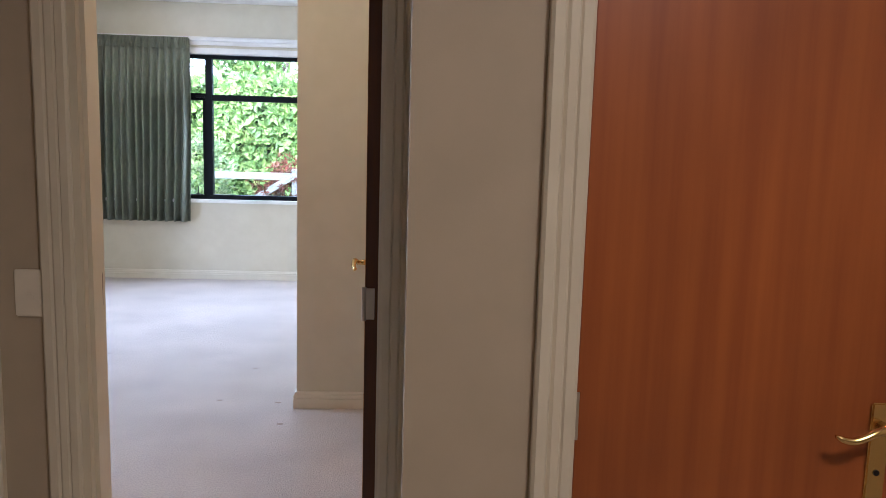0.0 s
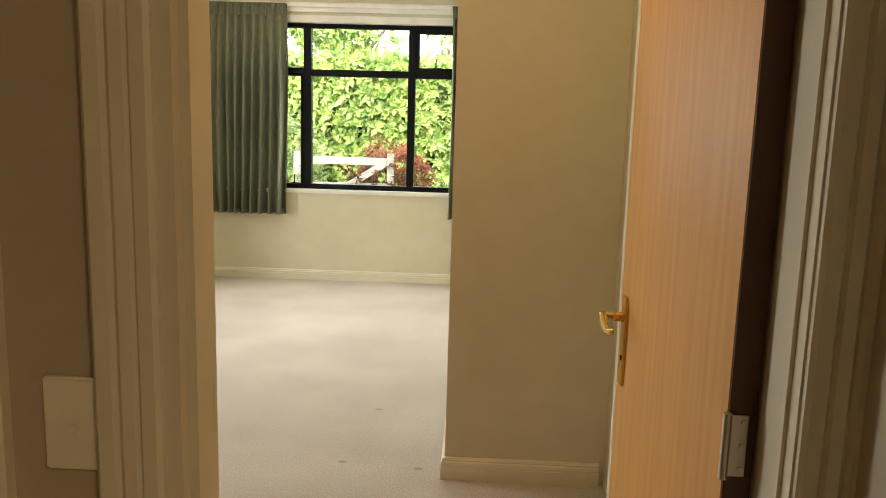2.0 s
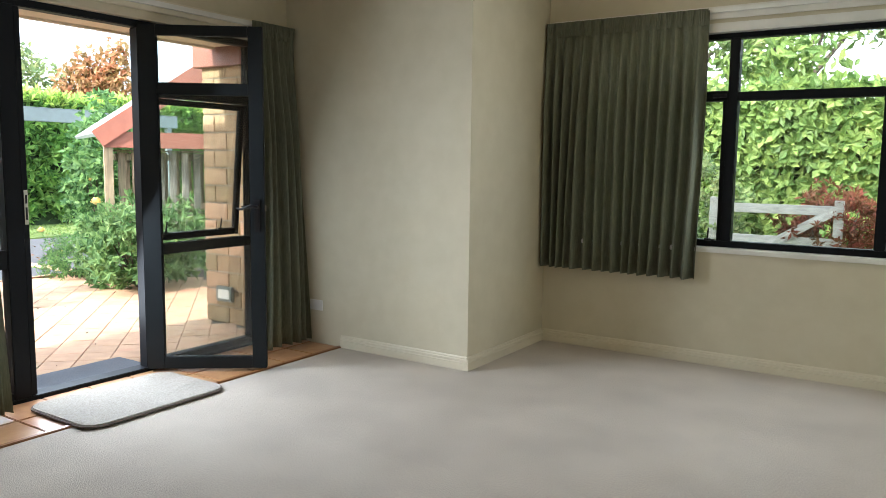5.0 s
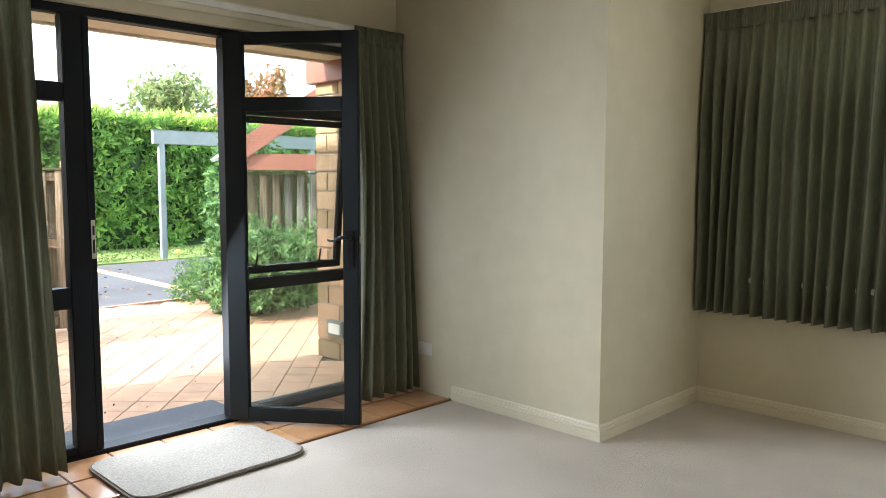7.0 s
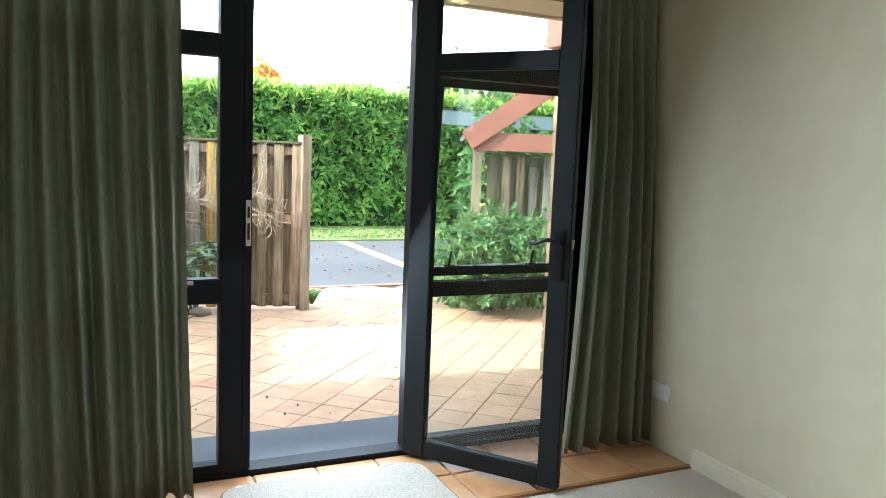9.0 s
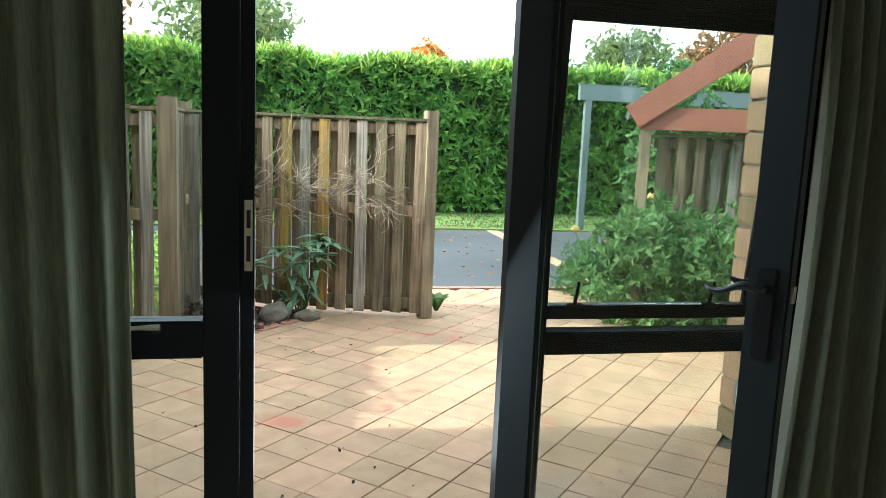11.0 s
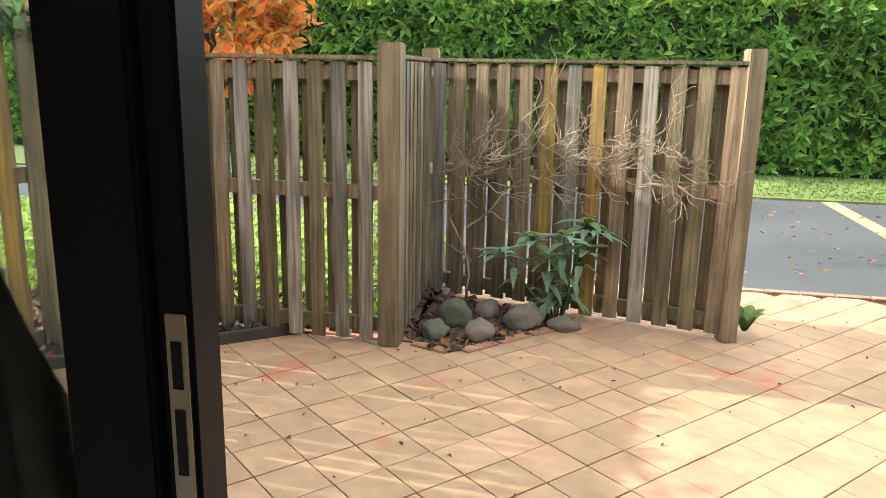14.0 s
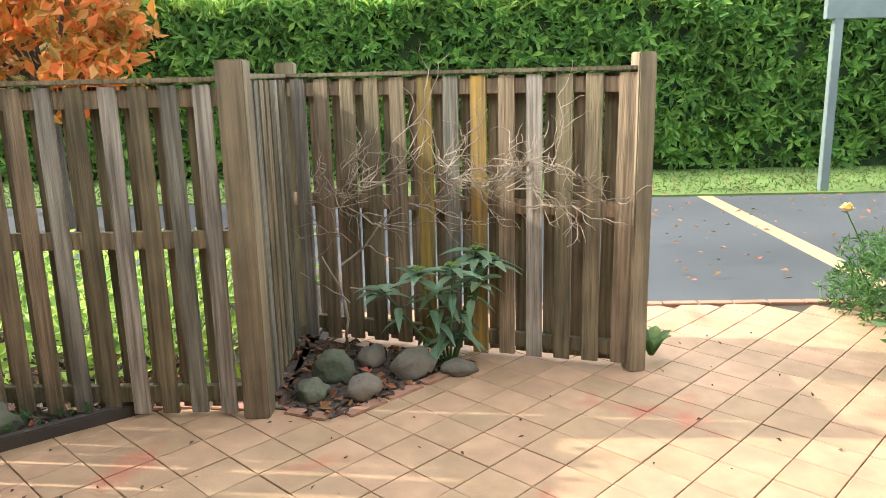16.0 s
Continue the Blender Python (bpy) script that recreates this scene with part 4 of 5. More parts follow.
# bricks that edge the beds
be = thing("brick_edging", "pinkish brick edging around the stones", "garden edging", (0, 0, PZ), kind="structure")
src = bpart("brick", [(-0.108, 0.108, -0.035, 0.035, -0.03, 0.011)], M_BRICKEDGE, be, bevel=0.004).data
EDGE_BRICK = src
bpy.data.objects["brick"].matrix_basis = pose(-8.02, 3.62, 0, 0, 0, 95)
for a, b in (((-8.02, 3.74), (-7.99, 4.05)), ((-7.97, 4.12), (-7.87, 4.38)), ((-7.90, 4.42), (-8.42, 4.90))):
    a, b = Vector(a), Vector(b)
    k = max(1, round((b - a).length / 0.225))
    for i in range(k):
        p = a.lerp(b, (i + 0.5) / k)
        o = new("brick", src)
        o.parent = be
        o.matrix_basis = pose(p.x, p.y, 0, 0, 0, math.degrees(math.atan2(b.y - a.y, b.x - a.x)))


# ---- fences ----
SLATS = {}


def slat(parent, x, side, z0, z1, w, material, tilt=0.0):
    key = (round(w, 3), round(z1 - z0, 3), material.name)
    if key not in SLATS:
        bm = bmesh.new()
        box(bm, -w / 2, w / 2, -0.009, 0.009, 0, z1 - z0, bevel=0.002)
        me = bpy.data.meshes.new("slat")
        bm.to_mesh(me); bm.free()
        me.materials.append(material)
        SLATS[key] = me
    o = new("slat", SLATS[key])
    o.parent = parent
    o.matrix_basis = pose(x, side, z0, 0, tilt, 0)


def fence_panel(label, p, q, h, gap=0.145, w=0.082, seed=1, yellow=0.15, silver=0.2, back=True, base=PZ, bw=0.078):
    """Hit-and-miss fence from p to q: three rails, slats on both faces in turn, a cap."""
    rnd = random.Random(seed)
    p, q = Vector(p), Vector(q)
    dd = q - p
    L = dd.length
    f = thing("fence", label, "fence", (p.x, p.y, base), math.degrees(math.atan2(dd.y, dd.x)), "timber fence")
    for z in (0.07, 0.52 * h, h - 0.12):
        bm = bmesh.new()
        box(bm, 0, L, -0.022, 0.022, z, z + 0.075, bevel=0.003)
        part("rail", bm, M_FENCE, f)
    bm = bmesh.new()
    box(bm, -0.01, L + 0.01, -0.05, 0.05, h - 0.022, h, bevel=0.004)
    part("cap", bm, M_FENCE, f, "lichen-spotted cap board")
    k = max(2, round(L / gap))
    for i in range(k):
        x = L * (i + 0.5) / k
        r = rnd.random()
        m = M_FENCEY if r < yellow else M_FENCEG if r < yellow + silver else M_FENCE
        slat(f, x, 0.0315, 0.03 + rnd.uniform(-0.01, 0.01), h - 0.03, w, m, rnd.uniform(-0.35, 0.35))
        if back and i < k - 1:
            slat(f, x + L / k / 2, -0.0315, 0.03, h - 0.03, bw, M_FENCE, rnd.uniform(-0.3, 0.3))
    return f


POST_A, POST_B = (-7.935, 4.03), (-8.425, 5.81)
fence_panel("weathered hit-and-miss timber fence with orange lichen", POST_B[::-1][::-1], (-8.98, 4.02), 1.50, seed=2, yellow=0.35, silver=0.15)
fence_panel("short return of weathered timber fence", (-8.95, 3.97), (-7.99, 4.03), 1.50, 0.12, seed=3)
fence_panel("grey weathered timber fence with ivy", (-7.935, 3.97), (-7.945, 2.52), 1.49, 0.132, 0.074, seed=4, yellow=0.0, silver=0.45, bw=0.062)
fence_panel("taller mossy timber fence with ivy", (-7.93, 2.50), (-6.35, 2.22), 1.68, 0.155, 0.075, seed=5, yellow=0.25, silver=0.15, bw=0.07)


def fence_post(label, x, y, h, w, rz=0):
    bm = bmesh.new()
    box(bm, -w / 2, w / 2, -w / 2, w / 2, 0, h, bevel=0.006)
    o = tagged(part("fence_post", bm, M_POST), label, "fence post", "timber fence")
    o.matrix_world = pose(x, y, PZ, 0, 0, rz)


fence_post("stout weathered square post at the fence corner", *POST_A, 1.555, 0.115)
fence_post("slim weathered post at the end of the fence", *POST_B, 1.56, 0.09, 16)
fence_post("weathered post behind the fence return", -9.02, 4.0, 1.56, 0.10)
fence_post("mossy post where two fences meet", -7.96, 2.47, 1.69, 0.10)
fence_post("mossy end post of the tall fence", -6.35, 2.22, 1.70, 0.10)


# ---- stones, plants at the fence ----
def stone(x, y, rx, ry, rz, seed, material, label):
    rnd = random.Random(seed)
    bm = bmesh.new()
    bmesh.ops.create_icosphere(bm, subdivisions=3, radius=1)
    off = Vector((rnd.uniform(0, 50), rnd.uniform(0, 50), 0))
    rx, ry, rz = 0.84 * rx, 0.84 * ry, 0.84 * rz
    for v in bm.verts:
        k = 1 + 0.34 * noise.noise(v.co * 1.4 + off) + 0.09 * noise.noise(v.co * 4 + off)
        v.co = Vector((v.co.x * rx * k, v.co.y * ry * k, max(v.co.z, -0.45) * rz * k))
    o = part("stone", bm, material, None, "", True)
    o.matrix_world = pose(x, y, PZ + rz * 0.45, 0, 0, rnd.uniform(0, 360))
    return tagged(o, label, "stone", group="stones by the fence")


stone(-8.33, 4.31, 0.12, 0.105, 0.125, 1, M_MOSSROCK, "rounded mossy grey river stone")
stone(-8.11, 4.24, 0.11, 0.09, 0.078, 2, M_MOSSROCK, "speckled grey-green stone at the bed edge")
stone(-8.11, 4.48, 0.11, 0.09, 0.092, 3, M_ROCK, "brown river stone with a dark hollow")
stone(-8.40, 4.70, 0.16, 0.12, 0.11, 4, M_ROCK, "large grey-brown stone under the plant")
stone(-8.40, 4.93, 0.11, 0.08, 0.055, 5, M_ROCK, "low tan stone at the end of the bed")
stone(-8.54, 4.47, 0.12, 0.08, 0.08, 6, M_ROCK, "dark stone behind the others")
stone(-7.58, 2.74, 0.11, 0.10, 0.10, 7, M_MOSSROCK, "grey stone with a white vein in the bed")
stone(-7.74, 2.93, 0.13, 0.12, 0.11, 8, M_MOSSROCK, "mossy dark stone in the bed")
stone(-7.76, 2.72, 0.11, 0.10, 0.10, 9, M_MOSSROCK, "mossy stone half hidden by weeds")
stone(-7.40, 2.55, 0.11, 0.10, 0.10, 10, M_ROCK, "grey stone near the tall fence")


def long_leaf(bm, base, way, length, width, droop):
    base, way = Vector(base), Vector(way).normalized()
    side = way.cross(Vector((0, 0, 1))).normalized()
    prev = None
    for k in range(5):
        f = k / 4
        c = base + way * length * f + Vector((0, 0, -droop * f * f * length))
        w = width * math.sin(math.pi * min(0.97, 0.12 + 0.86 * f)) * 0.5
        row = [bm.verts.new(c - side * w + Vector((0, 0, w * 0.35))), bm.verts.new(c), bm.verts.new(c + side * w + Vector((0, 0, w * 0.35)))]
        if prev:
            bm.faces.new((prev[0], prev[1], row[1], row[0]))
            bm.faces.new((prev[1], prev[2], row[2], row[1]))
        prev = row


def hellebore(x, y):
    rnd = random.Random(5)
    e = thing("hellebore", "blue-green leafy hellebore growing among the stones", "plant", (x, y, PZ))
    lf = bmesh.new()
    for s in range(7):
        a = s * 0.9 + rnd.uniform(-0.3, 0.3)
        h = rnd.uniform(0.34, 0.60)
        r = rnd.uniform(0.06, 0.24)
        top = Vector((0.4 * r * math.cos(a), r * math.sin(a) * 1.5, h))
        sm = bmesh.new()
        cyl(sm, (0.02 * math.cos(a), 0.02 * math.sin(a), 0), top, 0.008, 0.005, 6)
        part("stem", sm, M_BUSH, e)
        for k in range(9):
            b = a + k * 0.7 + rnd.uniform(-0.2, 0.2)
            z = top.z - 0.02 * (k % 3)
            long_leaf(lf, (top.x, top.y, z), (math.cos(b), math.sin(b), rnd.uniform(-0.1, 0.45)), rnd.uniform(0.13, 0.20), rnd.uniform(0.045, 0.065), rnd.uniform(0.1, 0.55))
        for k in range(4):
            g = top.lerp(Vector((0, 0, 0)), 0.25 + 0.15 * k)
            b = rnd.uniform(0, 6.28)
            long_leaf(lf, g, (math.cos(b), math.sin(b), 0.2), 0.16, 0.045, 0.7)
        if h > 0.48:
            fl = bmesh.new()
            for k in range(6):
                b = k * 1.05
                long_leaf(fl, (top.x, top.y, top.z + 0.015), (math.cos(b), math.sin(b), 0.8), 0.06, 0.04, 0.5)
            part("flower", fl, M_HELLEF, e, "pale green flower head")
    for b in (2.6, 3.4, 0.4):
        long_leaf(lf, (0, 0, 0.12), (math.cos(b) * 0.3 + 0.3, -math.sin(b), 0.2), 0.24, 0.07, 0.9)
    part("leaves", lf, M_HELLE, e, "narrow blue-green leaflets")


hellebore(-8.52, 4.88)


# bare climber over the fence
cl = thing("bare_climber", "leafless twiggy climber across the fence panel", "climbing plant", (-8.72, 4.42, PZ))
rnd = random.Random(11)
fd = (Vector((*POST_B, 0)) - Vector((-8.98, 4.02, 0))).normalized()
fnorm = Vector((0.955, -0.295, 0))
bm = bmesh.new()


def flat_twig(p, ang, length, rad, depth):
    """Twigs that spread along the face of the fence; p = (along, up)."""
    pts = [p]
    for k in range(6):
        ang += rnd.uniform(-0.55, 0.55)
        pts.append((pts[-1][0] + math.cos(ang) * length / 6, pts[-1][1] + math.sin(ang) * length / 6))
    def w(q, k):
        return fd * q[0] + Vector((0, 0, q[1])) + fnorm * (0.055 + 0.03 * math.sin(9 * q[0] + 7 * q[1] + k))
    for k in range(6):
        cyl(bm, w(pts[k], k), w(pts[k + 1], k + 1), rad * (1 - 0.09 * k), rad * (1 - 0.09 * (k + 1)), 5)
    if depth:
        for k in range(1, 7):
            if rnd.random() < 0.8:
                flat_twig(pts[k], ang + rnd.uniform(-1.0, 1.0), length * rnd.uniform(0.35, 0.6), rad * 0.62, depth - 1)


flat_twig((-0.1, 0.02), 1.45, 0.55, 0.009, 0)
flat_twig((-0.1, 0.5), 1.0, 0.5, 0.007, 1)
part("stem", bm, M_TWIG, cl, "thicker bare stem")
for z, a, ln, dp in ((0.80, 0.3, 0.5, 1), (0.88, 0.15, 0.6, 1), (0.94, 0.0, 0.7, 1), (0.38, 0.05, 0.45, 0), (0.30, 2.6, 0.35, 0), (0.62, 2.2, 0.4, 1)):
    bm = bmesh.new()
    flat_twig((-0.05, z), a, ln, 0.005, dp)
    part("branch", bm, M_TWIG, cl)
for k in range(48):
    u = rnd.uniform(0.40, 1.12) if k % 5 > 1 else rnd.uniform(-0.32, 0.5)
    bm = bmesh.new()
    flat_twig((u, 0.80 + 0.20 * rnd.random() + 0.08 * (u > 0.4)), rnd.uniform(-0.35, 0.8), rnd.uniform(0.16, 0.36), 0.0038, 1)
    part("branch", bm, M_TWIG, cl)


def ivy(name, label, pts, nrm, size):
    e = thing(name, label, "climbing plant", tuple(pts[0] * [1, 1, 0] + [0, 0, PZ]))
    ob = leaves("leaves", pts - np.array(e.location), nrm, size, M_IVY, e, spread=0.6, aspect=0.85)
    bm = bmesh.new()
    cyl(bm, (0, 0, 0), (0, 0, 1.2), 0.006, 0.004, 5)
    part("stem", bm, M_TWIG, e)


n = 120
iz = 1.68 - np.abs(RNG.normal(0, 0.5, n)).clip(0, 1.55)
ivy("ivy", "dark ivy hanging over the fence corner", np.stack([-7.82 + RNG.normal(0, 0.05, n) + 0.1 * (iz > 1.5), 2.58 + np.abs(RNG.normal(0, 0.07, n)), PZ + iz], 1), np.tile([1.0, 0.6, 0.2], (n, 1)), 0.06)
n = 160
ivy("ivy", "ivy strands on the grey fence", np.stack([-7.86 + RNG.normal(0, 0.02, n), 2.78 + RNG.normal(0, 0.05, n), PZ + RNG.uniform(0.7, 1.4, n)], 1), np.tile([1.0, 0.1, 0.2], (n, 1)), 0.055)
n = 300
ivy("ivy", "ivy over the top of the tall fence", np.stack([RNG.uniform(-7.9, -6.6, n), 2.43 + RNG.normal(0, 0.06, n), PZ + 1.62 + RNG.normal(0, 0.06, n)], 1), np.tile([0.2, 1.0, 0.5], (n, 1)), 0.06)

# low weeds in the long bed
wp = np.stack([RNG.uniform(-7.9, -7.1, 260), RNG.uniform(2.5, 3.3, 260), RNG.uniform(PZ + 0.02, PZ + 0.10, 260)], 1)
tagged(leaves("weeds", wp[[in_long_bed(x, y) for x, y, z in wp]], np.tile([0.5, 0.3, 1.0], (int(sum(in_long_bed(x, y) for x, y, z in wp)), 1)), 0.05, M_IVY, spread=0.5), "low green weeds among the stones", "weeds", kind="stuff")
# bright low greenery behind the slatted fence
n = 5000
gp = np.stack([RNG.uniform(-10.2, -8.15, n), RNG.uniform(0.5, 3.9, n), RNG.uniform(PZ, PZ + 0.42, n)], 1)
tagged(leaves("ground_cover", gp, np.tile([0.6, 0, 1.0], (n, 1)), 0.09, M_HEDGETOP, spread=0.6), "bright green ground cover behind the fence", "ground cover", kind="stuff")

# broad leaf by the end post
e = thing("dock_plant", "broad green leaves at the foot of the end post", "plant", (-8.55, 5.93, PZ))
bm = bmesh.new()
for k in range(7):
    a = k * 0.9
    long_leaf(bm, (0, 0, 0.02), (math.cos(a) * 0.5, math.sin(a) * 0.5, 1.0), 0.24, 0.085, 0.35)
part("leaves", bm, M_BUSH, e)


# ---- shrubs and trees ----
def shrub(name, label, center, radii, n, size, material, aspect=0.5, lump=0.22, stems=7, spread=0.7):
    e = thing(name, label, "shrub", (center[0], center[1], PZ))
    p, d = blob_points((0, 0, center[2] - PZ), radii, n, 0.5, lump)
    ok = p[:, 2] > 0.01
    whorls("foliage", p[ok], d[ok] + [0, 0, 0.35], size, material, e, 6, aspect, 1.1, 0.0, spread)
    bm = bmesh.new()
    rr = random.Random(len(label))
    for k in range(stems):
        a = rr.uniform(0, 6.28)
        cyl(bm, (0.06 * math.cos(a), 0.06 * math.sin(a), 0), (radii[0] * 0.6 * math.cos(a), radii[1] * 0.6 * math.sin(a), center[2] - PZ + rr.uniform(0, 0.5) * radii[2]), 0.012, 0.005, 6)
    part("stems", bm, M_TRUNK, e)
    return e


shrub("shrub", "dense glossy green shrub beside the patio", (-8.02, 7.58, 0.36), (0.58, 0.60, 0.45), 1000, 0.085, M_BUSH, 0.42, 0.32)
shrub("shrub", "low grey-green lavender shrub by the drive", (-9.2, 7.55, 0.10), (0.45, 0.38, 0.30), 700, 0.055, M_ROSE, 0.2)
rose = shrub("rose_bush", "tall climbing rose with dark green leaves", (-11.6, 9.5, 0.92), (0.70, 0.62, 1.05), 950, 0.10, M_ROSE, 0.55, 0.35)


def bloom(x, y, z, r, label):
    e = thing("rose_flower", label, "flower", (x, y, z), group="rose flowers")
    bm = bmesh.new()
    for ring, k in ((1.0, 7), (0.65, 5), (0.35, 4)):
        for i in range(k):
            a = i * 6.283 / k + ring
            long_leaf(bm, (0, 0, 0), (math.cos(a) * ring, math.sin(a) * ring, 1.15 - ring * 0.8), r, r * 0.95, -0.2)
    part("petals", bm, M_PETAL, e)
    bm = bmesh.new()
    cyl(bm, (0, 0, 0.0), (0.05, 0.25, -0.5), 0.005, 0.007, 6)
    part("stem", bm, M_ROSE, e)


bloom(-11.0, 8.95, 0.62, 0.10, "pale yellow rose in bloom")
bloom(-11.2, 9.0, 0.95, 0.05, "small peach coloured rosebud on the bush")
bloom(-10.3, 7.75, 0.35, 0.06, "small cream rose near the drive")


# ---- hedge along the drive ----
HX, HT = -16.3, 2.62
hedge = thing("hedge", "tall clipped green conifer hedge along the drive", "hedge", (HX, 0, -0.12))
# Dark block that stands for the shaded depth of the hedge.
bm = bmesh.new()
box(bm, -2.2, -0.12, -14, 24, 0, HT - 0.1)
part("core", bm, M_INNER_SHADE, hedge)
n = 6400
hy = RNG.uniform(-6, 19, n); hz = RNG.uniform(0.12, HT, n)
bumpy = 0.09 * np.sin(hy * 2.1 + 1.3 * np.sin(hz * 2.3)) * np.cos(hz * 3.1 + hy) + RNG.uniform(-0.16, 0.12, n)
whorls("side_foliage", np.stack([bumpy - 0.05, hy, hz], 1), np.tile([1.0, 0, 0.1], (n, 1)), 0.19, M_HEDGE, hedge, 7, 0.34, 1.0, 0.25)
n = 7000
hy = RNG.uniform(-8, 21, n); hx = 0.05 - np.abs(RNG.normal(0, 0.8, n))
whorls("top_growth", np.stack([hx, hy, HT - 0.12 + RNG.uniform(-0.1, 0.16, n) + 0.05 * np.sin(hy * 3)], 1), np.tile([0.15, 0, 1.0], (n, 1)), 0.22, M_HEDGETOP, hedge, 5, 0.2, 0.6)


def tree(name, label, x, y, h, crown_r, material, n, size, seed=1, trunk=0.12, base=-0.15, low=0.35):
    rr = random.Random(seed)
    e = thing(name, label, "tree", (x, y, base))
    bm = bmesh.new()
    cyl(bm, (0, 0, 0), (0, 0, h * 0.5), trunk, trunk * 0.7, 9)
    cps = []
    for k in range(11):
        a = k * 2.4
        z0 = h * rr.uniform(low, 0.5)
        tip = Vector((crown_r * rr.uniform(0.3, 0.8) * math.cos(a), crown_r * rr.uniform(0.3, 0.8) * math.sin(a), h * rr.uniform(low + 0.15, 0.95)))
        cyl(bm, (0, 0, z0), tip, trunk * 0.45, 0.015, 6)
        cps.append(tip)
    part("trunk", bm, M_TRUNK, e)
    ps, ds = [], []
    for t in cps:
        p, d = blob_points(t, (crown_r * 0.42, crown_r * 0.42, h * 0.15), n // 11, 0.2, 0.35)
        ps.append(p); ds.append(d)
    leaves("crown", np.concatenate(ps), np.concatenate(ds), size, material, e, 0.9, 0.5)


tree("tree", "autumn tree with bright orange leaves", -12.6, 0.75, 3.1, 1.05, M_ORANGE, 3000, 0.17, 3, 0.07, low=0.3)
tree("tree", "russet and pink autumn tree by the drive", -13.6, -0.9, 4.0, 1.7, M_PINKISH, 3600, 0.15, 4, 0.08, low=0.25)
for i, (x, y, h, r, m) in enumerate(((-30, -3, 7.0, 3.4, M_PINKISH), (-27, 3.2, 6.2, 2.6, M_FAR), (-31, 9.5, 4.6, 1.5, M_ORANGE), (-34, 19, 6.0, 2.6, M_FAR), (-28, 20, 5.4, 1.6, M_PINKISH), (-26, 26, 6.5, 2.4, M_FAR), (-30, -10, 8, 4, M_FAR))):
    tree("tree", "tall garden tree behind the hedge in autumn leaf", x, y, h, r, m, 2600, 0.32, 10 + i, 0.2)

# ---- grey steel pergola by the drive ----
pg = thing("pergola", "grey painted steel pergola frame by the drive", "pergola", (-14.13, 9.36, -0.13))
for x, y in ((0, 0), (0, 3.2)):
    bm = bmesh.new()
    box(bm, x - 0.05, x + 0.05, y - 0.05, y + 0.05, 0, 2.05, bevel=0.006)
    part("post", bm, M_GREY, pg)
for b in ((-0.05, 0.05, -0.15, 3.4, 2.05, 2.28), (-0.052, 0.052, -0.17, 3.42, 2.28, 2.295)):
    bm = bmesh.new()
    box(bm, *b, bevel=0.006)
    part("beam", bm, M_GREY, pg)

# ---- low gabled shelter and fence by the shrub ----
sh = thing("shelter", "small gabled garden shelter with red-brown barge boards", "garden shelter", (-8.62, 7.62, PZ), 65.5)
bm = bmesh.new()
box(bm, -0.045, 0.045, -0.045, 0.045, 0, 1.56, bevel=0.004)
part("post", bm, M_POST, sh, "pale timber post")
bm = bmesh.new()
box(bm, 2.155, 2.245, -0.045, 0.045, 0, 1.56, bevel=0.004)
part("post", bm, M_POST, sh, "pale timber post")
for sx, x0 in ((1, -0.12), (-1, 2.32)):
    bm = bmesh.new()
    box(bm, 0, 1.50, -0.085, -0.05, -0.11, 0.09, bevel=0.004)
    o = part("barge_board", bm, M_FASCIA, sh)
    o.matrix_basis = pose(x0, 0, 1.60, 0, -35 * 1.0, 0) if sx > 0 else Matrix.Translation((x0, 0, 1.60)) @ Matrix.Diagonal((-1, 1, 1, 1)) @ pose(0, 0, 0, 0, -35, 0)
    bm = bmesh.new()
    box(bm, 0, 1.50, -0.05, 1.6, 0.02, 0.06)
    o = part("roof_slope", bm, M_ROOF, sh)
    o.matrix_basis = pose(x0, 0, 1.60, 0, -35, 0) if sx > 0 else Matrix.Translation((x0, 0, 1.60)) @ Matrix.Diagonal((-1, 1, 1, 1)) @ pose(0, 0, 0, 0, -35, 0)
bm = bmesh.new()
box(bm, -0.05, 2.25, -0.05, 0.0, 1.50, 1.68, bevel=0.004)
part("tie_beam", bm, M_FASCIA, sh)
fence_panel("weathered timber fence behind the shrub", (-8.28, 9.3), (-8.66, 7.72), 1.48, 0.15, seed=8, yellow=0.0, silver=0.5)

# ---- house outside: brick wing wall, eaves, unseen shading block ----
WING_Y, WING_X = 6.87, -6.09
wing = tagged(bpart("brick_wall", [(WING_X + 0.006, DOOR_X - 0.112, WING_Y + 0.006, WING_Y + 0.22, -0.2, 2.199)], M_MORTAR), "buff brick wing wall of the house", "brick wall", kind="structure")
tagged(bpart("wall_gap", [(DOOR_X - 0.11, ALC_X - 0.1, PIER_Y + 0.1, WIN_Y + 0.2, -0.1, CEIL)], M_MORTAR), "plain outer wall behind the bedroom corner", "wall", kind="structure")
# Unseen mass, sized so that its shadow falls on patio and bricks.
tagged(bpart("unseen_shade_block", [(-6.62, DOOR_X - 0.112, -3.0, ROOM_Y - 0.9, -0.2, 4.9), (-6.0, -2.3, -3.2, -3.1, -0.2, 2.7)], M_MORTAR), "unseen plain wall added to shade the patio and brick wall", "wall", kind="structure")
tagged(bpart("soffit", [(-5.85, DOOR_X - 0.112, 1.0, WING_Y + 0.4, 2.20, 2.26)], M_SOFFIT), "cream boarded soffit under the eaves", "soffit", kind="structure")
tagged(bpart("fascia", [(-5.90, -5.85, 1.0, WING_Y + 0.4, 2.185, 2.40)], M_SOFFIT), "cream fascia board of the eaves", "fascia", kind="structure")
tagged(bpart("roof", [(-5.8, 2.0, -3.4, 8.3, 2.72, 2.82)], M_ROOF), "grey roof of the house", "roof", kind="structure")
